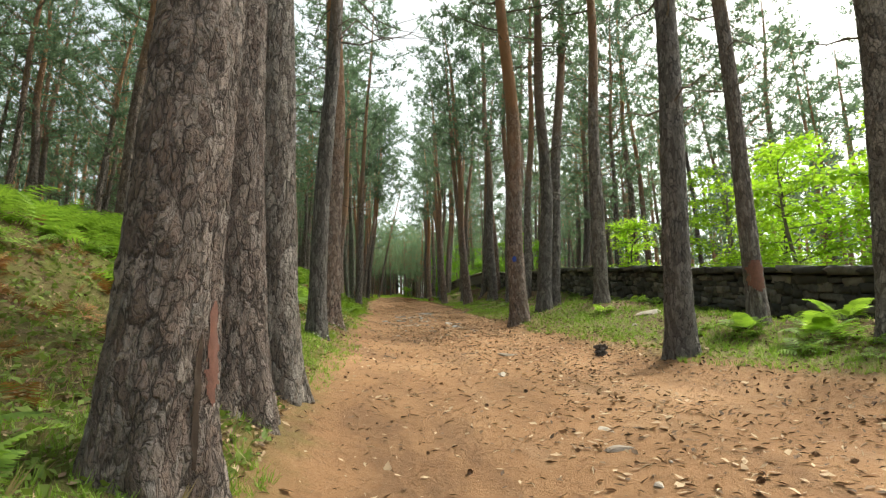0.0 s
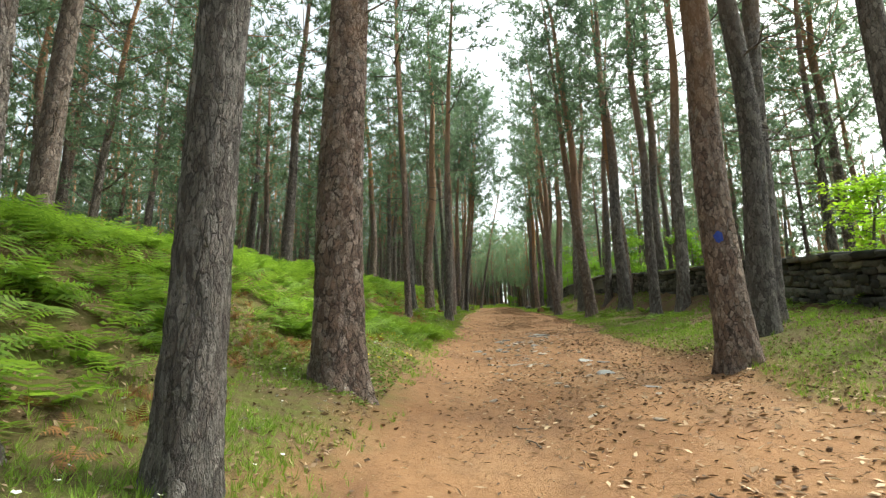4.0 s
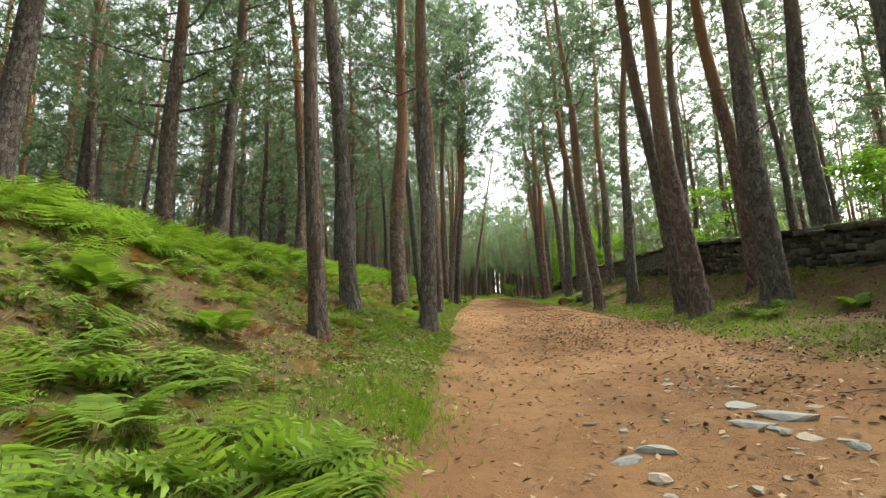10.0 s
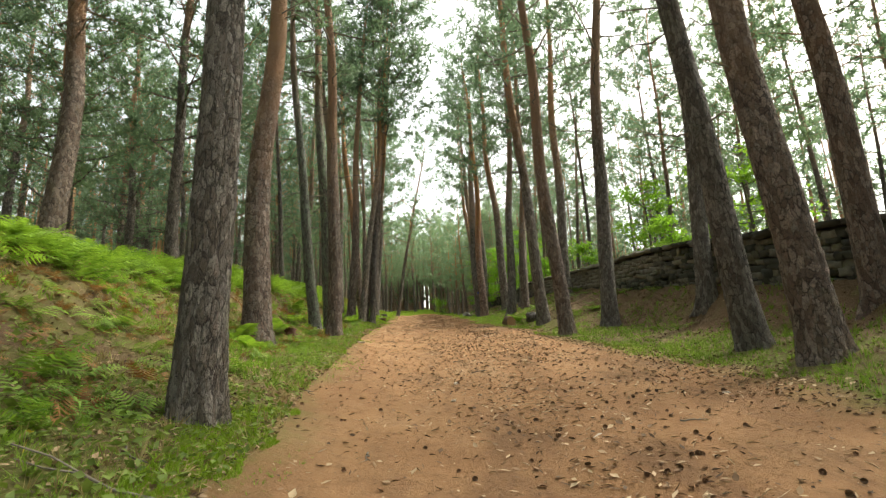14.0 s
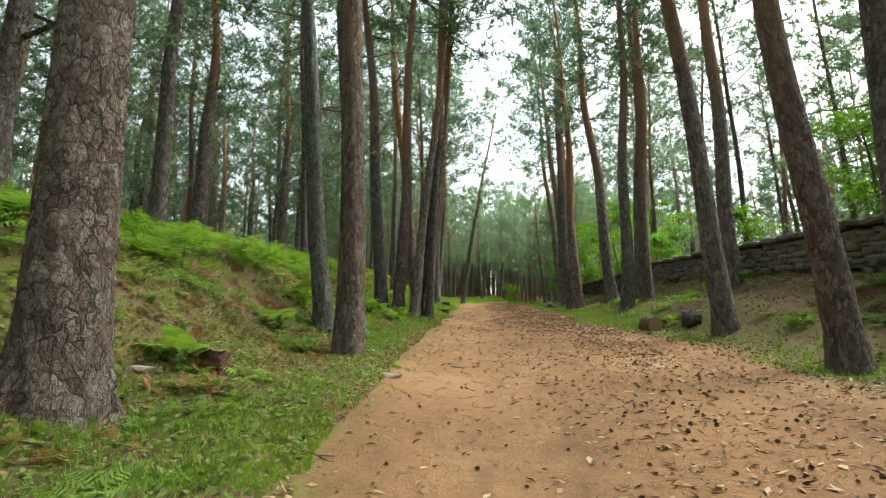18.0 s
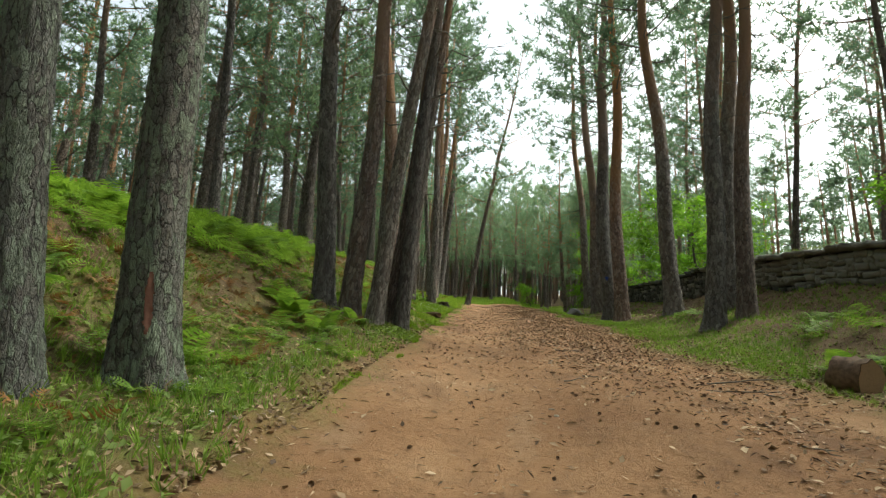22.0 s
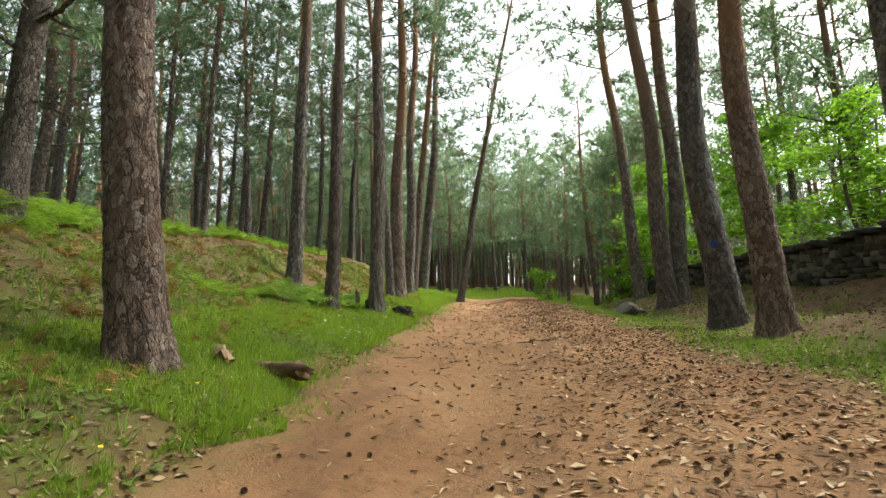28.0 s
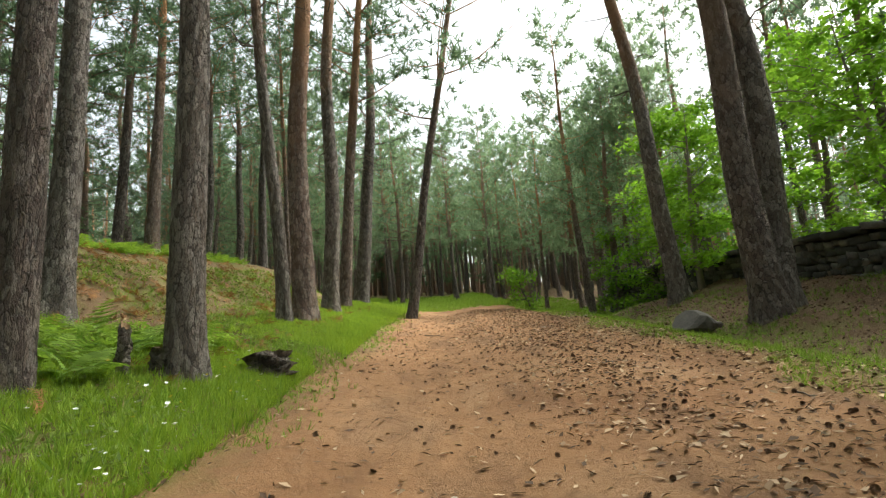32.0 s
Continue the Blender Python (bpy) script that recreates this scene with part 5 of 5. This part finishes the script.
for bx, by, bk, bs in ((7.2, 77.5, 1, 0.9), (8.6, 80, 1, 1.0), (9.2, 73.5, 1, 0.95), (10.5, 77, 1, 1.1), (9.6, 69, 0, 1.0), (7.4, 82, 0, 1.0), (11.5, 71, 1, 0.9), (9.0, 64.5, 2, 1.0), (7.0, 86, 0, 0.9)):
    broadleaf(bx, by, bk, bs, "leafy broadleaf tree with fresh green leaves beside the wall")
bush_stem, bush_leaf = broadleaf_meshes(21, 1.2, 0.75, 1500, 0.10)
for bx, by, bs in ((3.15, 85.0, 1.7), (4.6, 82.5, 0.5)):
    bush = new("bush")
    bush.matrix_basis = Matrix.Translation((bx, by, gz(bx, by) - 0.03)) @ Matrix.Diagonal((bs * 0.62, bs * 0.62, bs * 1.1, 1))
    tagged(bush, "round green bush beside the far end of the track", "bush")
    part("stem", bush_stem, bush)
    part("foliage", bush_leaf, bush)


# ---- logs, stumps, stones, sticks and cones ----
def log_meshes(seed, length, radius, rotten=False):
    """A sawn or broken length of stem lying along y, and its two end faces."""
    rng = np.random.RandomState(seed)
    n, sides = 10, 16
    s = np.linspace(-0.5, 0.5, n)
    th = np.arange(sides) * 6.2832 / sides
    R = radius * (1 + 0.08 * rng.normal(size=(n, sides)) * (3.4 if rotten else 0.7))
    R *= 1 + 0.05 * np.cos(th * 3 + seed)[None]
    yy = np.repeat(s[:, None] * length, sides, 1)
    if rotten:
        yy[0] += rng.uniform(-0.1, 0.1, sides) * length
        yy[-1] += rng.uniform(-0.14, 0.1, sides) * length
    v = np.stack([R * np.cos(th), yy, R * np.sin(th)], -1).reshape(-1, 3)
    i = np.arange(n - 1)[:, None] * sides
    j = np.arange(sides)[None]
    k = (j + 1) % sides
    q = np.stack([i + j, i + k, i + sides + k, i + sides + j], -1).reshape(-1, 4)
    bark_me = mesh_np("log_bark", v, q, BARK, True)
    ends = []
    for e, o in ((0, -0.004), (n - 1, 0.004)):
        ring = v[e * sides:(e + 1) * sides] * (0.97, 1, 0.97)
        c = ring.mean(0) + (0, o, 0)
        ev = np.concatenate([ring + (0, o, 0), ring * (0.6, 1, 0.6) + (0, o * 1.5, 0), [c]])
        t = [(a, (a + 1) % sides, sides + (a + 1) % sides, sides + a) for a in range(sides)]
        t2 = [(sides + a, sides + (a + 1) % sides, 2 * sides) for a in range(sides)]
        ends.append(mesh_np("log_end", ev, [np.array(t), np.array(t2)], CUTWOOD))
    return bark_me, ends


def log(name, x, y, length, radius, turn, pitch, label, seed, lift, rotten=False, category="log", mat=None):
    ob = new(name)
    ob.matrix_basis = Matrix.Translation((x, y, gz(x, y) + lift)) @ pose(0, 0, 0, pitch, 0, turn)
    tagged(ob, label, category)
    b, ends = log_meshes(seed, length, radius, rotten)
    skin = part("bark", b, ob)
    if mat:
        skin.material_slots[0].link = "OBJECT"
        skin.material_slots[0].material = mat
    for e in ends:
        part("sawn_end", e, ob, "pale weathered end grain")
    return ob


log("log_stump", 3.85, 50.0, 0.38, 0.20, 20, 6, "short reddish-brown log lying on the verge of the track", 1, 0.16, False, "log", ROTWOOD)
log("log_stump", 4.75, 49.75, 0.42, 0.20, 75, 4, "short dark log beside a round one on the verge", 2, 0.17)
log("tree_stump", -3.12, 41.6, 0.26, 0.12, 0, 86, "low brown tree stump among ferns on the bank", 3, 0.08, True, "stump", SCAR)
log("tree_stump", -2.67, 67.15, 0.30, 0.12, 0, 84, "small mossy tree stump in the verge grass", 4, 0.08, True, "stump")
log("tree_stump", -2.1, 68.3, 0.26, 0.2, 30, 82, "low cut stump at the foot of a pine", 5, 0.08, True, "stump")
log("post_stump", -2.92, 66.9, 0.45, 0.05, 0, 88, "thin grey broken stem standing in the grass", 6, 0.2, True, "stump")
log("rotten_log", -2.0, 59.8, 0.9, 0.07, 62, 3, "rotten dark log lying at the edge of the track", 7, 0.05, True, "log", ROTWOOD)
log("rotten_log", -2.5, 59.75, 0.40, 0.075, 35, 14, "broken stub of rotten brown wood beside a log", 8, 0.04, True, "log", ROTWOOD)
log("fallen_branch", 0.98, 55.6, 0.62, 0.024, -13, 7.6, "short barkless piece of branch lying on the track", 9, 0.025, False, "branch", CUTWOOD)


def rock_mesh(seed, flat=0.6):
    """A worn stone from a subdivided ball with broken facets."""
    rng = np.random.RandomState(seed)
    bm = bmesh.new()
    bmesh.ops.create_icosphere(bm, subdivisions=2, radius=1.0)
    cuts = [(Vector(rng.normal(size=3)).normalized(), rng.uniform(0.4, 0.8)) for _ in range(12)]
    for v in bm.verts:
        for nrm, d in cuts:
            k = v.co.dot(nrm)
            if k > d:
                v.co -= nrm * (k - d)
        v.co += Vector(rng.normal(size=3)) * 0.012
        v.co.z *= flat
    me = bpy.data.meshes.new("stone")
    bm.to_mesh(me)
    bm.free()
    me.materials.append(STONE)
    return me


ROCKS = [rock_mesh(s, 0.35 + 0.1 * (s % 4)) for s in range(8)]


def stone(x, y, size, turn=0.0, kind=0, label="pale grey stone bedded in the track", sink=0.35, stretch=1.0, mat=None):
    me = ROCKS[kind % 8]
    ob = new("stone", me)
    ob.matrix_basis = Matrix.Translation((x, y, gz(x, y) + size * 0.5 * (0.5 - sink))) @ pose(0, 0, 0, 0, 0, turn) @ Matrix.Diagonal((size * stretch, size, size, 1))
    if mat:
        ob.material_slots[0].link = "OBJECT"
        ob.material_slots[0].material = mat
    return tagged(ob, label, "stone", "stones on the track")


stone(1.91, 8.97, 0.15, 20, 1, stretch=1.7, sink=0.55)
stone(0.83, 22.57, 0.13, 40, 4)
stone(0.45, 23.5, 0.11, 120, 5)
stone(1.25, 22.3, 0.09, 15, 6)
stone(0.35, 21.2, 0.10, 30, 7, sink=0.25)
stone(0.8, 20.9, 0.09, 200, 0, sink=0.25)
stone(1.7, 21.5, 0.08, 75, 2)
stone(-1.6, 43.32, 0.17, 15, 1, "flat pale stone at the grassy edge of the track", 0.5, 1.6)
stone(4.4, 72.2, 0.50, 60, 3, "rounded dark grey boulder at the foot of a pine", -0.3, 1.0, DARKSTONE)
stone(4.8, 72.5, 0.2, 10, 7, "dark grey stone leaning on a boulder beside the track", 0.0, 1.0, DARKSTONE)
stone(-1.02, 3.88, 0.06, 0, 4, "small pale stone at a pine's foot")
stone(-2.72, 30.07, 0.16, 40, 5, "pale stone half buried in the bank", 0.3)
stone(2.2, 14.6, 0.16, 80, 0, "flat grey stone in the track", 0.85, 1.7, SLAB)
stone(2.9, 33.0, 0.13, 50, 0, stretch=1.6, sink=1.05)
stone(-3.5, 41.04, 0.13, 12, 1, "pale flat stone lying in the litter of the bank", 0.2, 1.5)
stone(5.5, 11.28, 0.20, 5, 2, "flat mossy stone among ferns near the wall", 0.25, 1.8)
stone(4.86, 10.59, 0.07, 50, 3, "small white stone in the grass near the wall", 0.1)
stone(1.79, 3.24, 0.22, 30, 0, "broad pale stone worn level with the track", 1.1, 1.6)
stone(1.72, 4.28, 0.19, 80, 4, "broad pale stone worn level with the track", 1.1, 1.4)
stone(1.55, 3.75, 0.09, 10, 5, "pale stone worn level with the track", 0.75, 1.4)
stone(1.9, 15.86, 0.17, 15, 6, "flat bluish-grey stone in the track", 0.7, 1.5, SLAB)
stone(2.15, 44.22, 0.13, 40, 4, "flat pale stone in the track", 0.75, 1.5)
stone(1.9, 36.2, 0.14, 65, 0, "flat pale stone in the track", 1.05, 1.5)
stone(2.5, 35.2, 0.12, 15, 4, "flat pale stone in the track", 1.05, 1.3)
log("tree_stump", 3.4, 8.75, 0.22, 0.09, 0, 85, "tiny dark tree stump in the verge grass", 12, 0.06, True, "stump")
for sx, sy, size, turn, kind, sink, stretch in ((-0.22, 21.27, 0.11, 20, 2, 0.3, 1.8), (0.63, 22.51, 0.10, 60, 4, 0.2, 1.3), (1.44, 24.28, 0.15, -20, 1, 0.3, 1.6), (1.26, 21.37, 0.09, 40, 5, 0.3, 1.3),
                                                (0.39, 21.59, 0.11, 80, 6, 0.2, 1.2), (0.35, 23.88, 0.12, 10, 2, 0.3, 1.4), (1.62, 24.9, 0.13, 15, 4, 0.15, 1.6), (1.76, 24.4, 0.17, -25, 1, 0.1, 1.9),
                                                (1.5, 24.1, 0.10, 30, 0, 0.2, 1.5), (0.64, 24.0, 0.12, -40, 5, 0.25, 1.6), (1.75, 23.6, 0.09, 70, 6, 0.2, 1.4), (0.55, 21.0, 0.12, 0, 0, 0.25, 1.4),
                                                (-0.02, 20.8, 0.08, 35, 2, 0.35, 1.5), (1.9, 17.6, 0.17, 50, 4, 0.35, 1.6), (2.15, 17.25, 0.11, 5, 1, 0.3, 1.5)):
    stone(sx, sy, size, turn, kind, "flat bluish-grey stone slab standing out of the track", sink + 0.3, stretch, SLAB)
for sx, sy, size, turn, kind in ((0.93, 14.47, 0.2, 15, 1), (0.17, 13.93, 0.22, 70, 4), (1.4, 13.2, 0.18, 30, 5), (1.54, 43.61, 0.15, 10, 2), (3.75, 46.9, 0.2, 60, 1), (0.94, 46.89, 0.13, 20, 4), (0.74, 47.24, 0.12, 80, 6),
                                 (0.78, 60.41, 0.13, 5, 2), (3.6, 46.4, 0.17, 40, 5), (-0.43, 29.02, 0.09, 0, 1), (0.94, 29.5, 0.06, 0, 4), (1.49, 31.98, 0.22, 25, 1), (1.34, 30.9, 0.12, 60, 6), (2.31, 30.99, 0.16, 10, 2),
                                 (-0.17, 4.51, 0.08, 15, 4), (-0.72, 4.61, 0.05, 0, 6), (1.62, 7.35, 0.24, 55, 1), (-0.86, 37.4, 0.12, 35, 5), (3.24, 45.77, 0.18, 20, 2), (0.73, 63.72, 0.12, 75, 1), (0.17, 70.7, 0.12, 10, 4)):
    stone(sx, sy, size * 1.15, turn, 4 * (kind % 2), "broad pale stone worn level with the track", 1.12, 1.6)
quarry = random.Random(4)
for k in range(90):
    sy = quarry.uniform(16.5, 26.5)
    stone(0.75 + 0.11 * (sy - 18) + quarry.gauss(0, 0.35), sy, 0.03 + 0.08 * quarry.random() ** 2, quarry.uniform(0, 360), quarry.choice([0, 1, 4, 5]), "pale angular stone standing out of the worn track", quarry.uniform(0.35, 0.85), quarry.uniform(1.0, 1.7))
for k in range(70):
    sy = quarry.choice([quarry.uniform(18.5, 26), quarry.uniform(3, 80), quarry.uniform(12, 20)])
    stone(quarry.uniform(-0.2, 3.3) if sy > 26 else quarry.uniform(0.2, 2.4), sy, quarry.uniform(0.02, 0.075), quarry.uniform(0, 360), quarry.randrange(8), "small pale stone pressed into the track", quarry.uniform(0.15, 0.5), quarry.uniform(0.9, 1.6))


def stick_mesh(seed, length):
    rng = np.random.RandomState(seed)
    n = 7
    s = np.linspace(-0.5, 0.5, n)
    pts = np.stack([s * length, rng.normal(size=n) * 0.03 * length, np.abs(rng.normal(size=n)) * 0.008], 1)
    p = Pile()
    v, q = tube(pts, np.linspace(0.010, 0.004, n) * (0.7 + length * 0.4), 5)
    p.add(v, q)
    a = pts[4]
    v, q = tube([a, a + np.array([0.1, 0.09, 0.01]) * length, a + np.array([0.2, 0.13, 0.02]) * length], [0.006, 0.004, 0.002], 4)
    p.add(v, q)
    return p.mesh("stick", DEADWOOD, True)


STICKS = [stick_mesh(s, ln) for s, ln in ((1, 0.3), (2, 0.5), (3, 0.8), (4, 1.2), (5, 0.25), (6, 2.0))]


def stick(x, y, kind, turn, label="thin brown dry stick lying on the track"):
    ob = new("stick", STICKS[kind])
    dz = (gz(x, y + 0.3) - gz(x, y - 0.3)) / 0.6
    dx = (gz(x + 0.3, y) - gz(x - 0.3, y)) / 0.6
    ob.matrix_basis = Matrix.Translation((x, y, gz(x, y) + 0.006)) @ pose(0, 0, 0, math.degrees(math.atan(dz)), -math.degrees(math.atan(dx)), 0) @ pose(0, 0, 0, 0, 0, turn)
    tagged(ob, label, "stick", "sticks")


for sx, sy, sk, st in ((-1.55, 30.4, 3, 175), (-1.25, 29.9, 2, 320), (3.3, 25.2, 3, 170), (3.8, 24.6, 3, 160), (-1.7, 56.8, 2, 10), (0.95, 64.6, 2, 5), (1.5, 63.8, 1, 60), (-2.2, 52.0, 1, 50), (-2.0, 36.5, 3, 30), (-2.6, 36.2, 2, 150), (-2.2, 33.05, 5, -51), (-3.9, 36.0, 3, 4), (-2.95, 40.9, 2, 70), (-3.3, 40.4, 1, 10), (-2.4, 40.2, 2, 20), (-2.5, 50.4, 2, -20), (3.0, 50.6, 3, 12), (2.6, 49.9, 2, -8), (3.3, 62.5, 2, 10)):
    stick(sx, sy, sk, st)
for k in range(46):
    stick(quarry.uniform(-1.8, 4.2), quarry.uniform(2, 78), quarry.choice([0, 0, 1, 4, 4]), quarry.uniform(0, 360))


def cone_shape():
    """An open pine cone: rows of scales standing out from an egg-shaped core."""
    v, t = [], []
    for r in range(6):
        f = r / 5
        rad = 0.021 * math.sin(0.5 + f * 2.3)
        for k in range(7):
            a = (k + 0.5 * (r % 2)) * 6.283 / 7
            c = np.array([math.cos(a), math.sin(a), 0])
            s = np.array([-c[1], c[0], 0]) * rad * 0.52
            z = -0.026 + 0.052 * f
            n = len(v)
            v += [c * rad * 0.35 + (0, 0, z - 0.004), c * rad + s + (0, 0, z + 0.003), c * rad - s + (0, 0, z + 0.003), c * rad * 1.12 + (0, 0, z + 0.007)]
            t += [(n, n + 1, n + 3), (n, n + 3, n + 2), (n, n + 2, n + 1)]
    return np.array(v), np.array(t)


CV, CT = cone_shape()
CONE_ME = mesh_np("pine_cone", CV, CT, CONE)
cones = random.Random(19)
made = 0
rest = []
while made < 1500:
    cy = cones.choice([cones.uniform(25, 80), cones.uniform(25, 80), cones.uniform(50, 78), cones.uniform(2, 80)])
    cx = cones.uniform(-1.3, 3.5) if cones.random() < 0.45 else cones.gauss(2.1, 0.8)
    made += 1
    m = (cx, cy, gz(cx, cy) + 0.013, cones.uniform(0, 6.28), 1.45 + cones.gauss(0, 0.2), cones.gauss(0, 0.3), cones.uniform(0.52, 0.9), 0)
    if made <= 290:
        ob = new("pine_cone", CONE_ME)
        ob.matrix_basis = Matrix.Translation(m[:3]) @ Matrix.Rotation(m[3], 4, "Z") @ Matrix.Rotation(m[5], 4, "Y") @ Matrix.Rotation(m[4], 4, "X") @ Matrix.Scale(m[6], 4)
        tagged(ob, "open dark brown pine cone lying on the track", "pine cone", "cones on the track")
    else:
        rest.append(m)
scattered("strewn_pine_cones", [(CV, CT)], None, rest, "dark brown pine cones strewn along the track", "pine cones", CONE)

# ---- the wall's stones, the stretch passed nearest as single pieces ----
single, joined, count = [], Pile(), 0
for y, k, m in WALL_STONES:
    if 44 < y < 62 and count < 300:
        count += 1
        part("wall_stone", BLOCK_MESHES[k], wall, m=m)
    else:
        v, q = BLOCKS[k]
        mm = np.array(m)
        joined.add(v @ mm[:3, :3].T + mm[:3, 3], q)
tagged(part("wall_stones", joined.mesh("wall_stones", WALLSTONE), wall), kind="stuff")
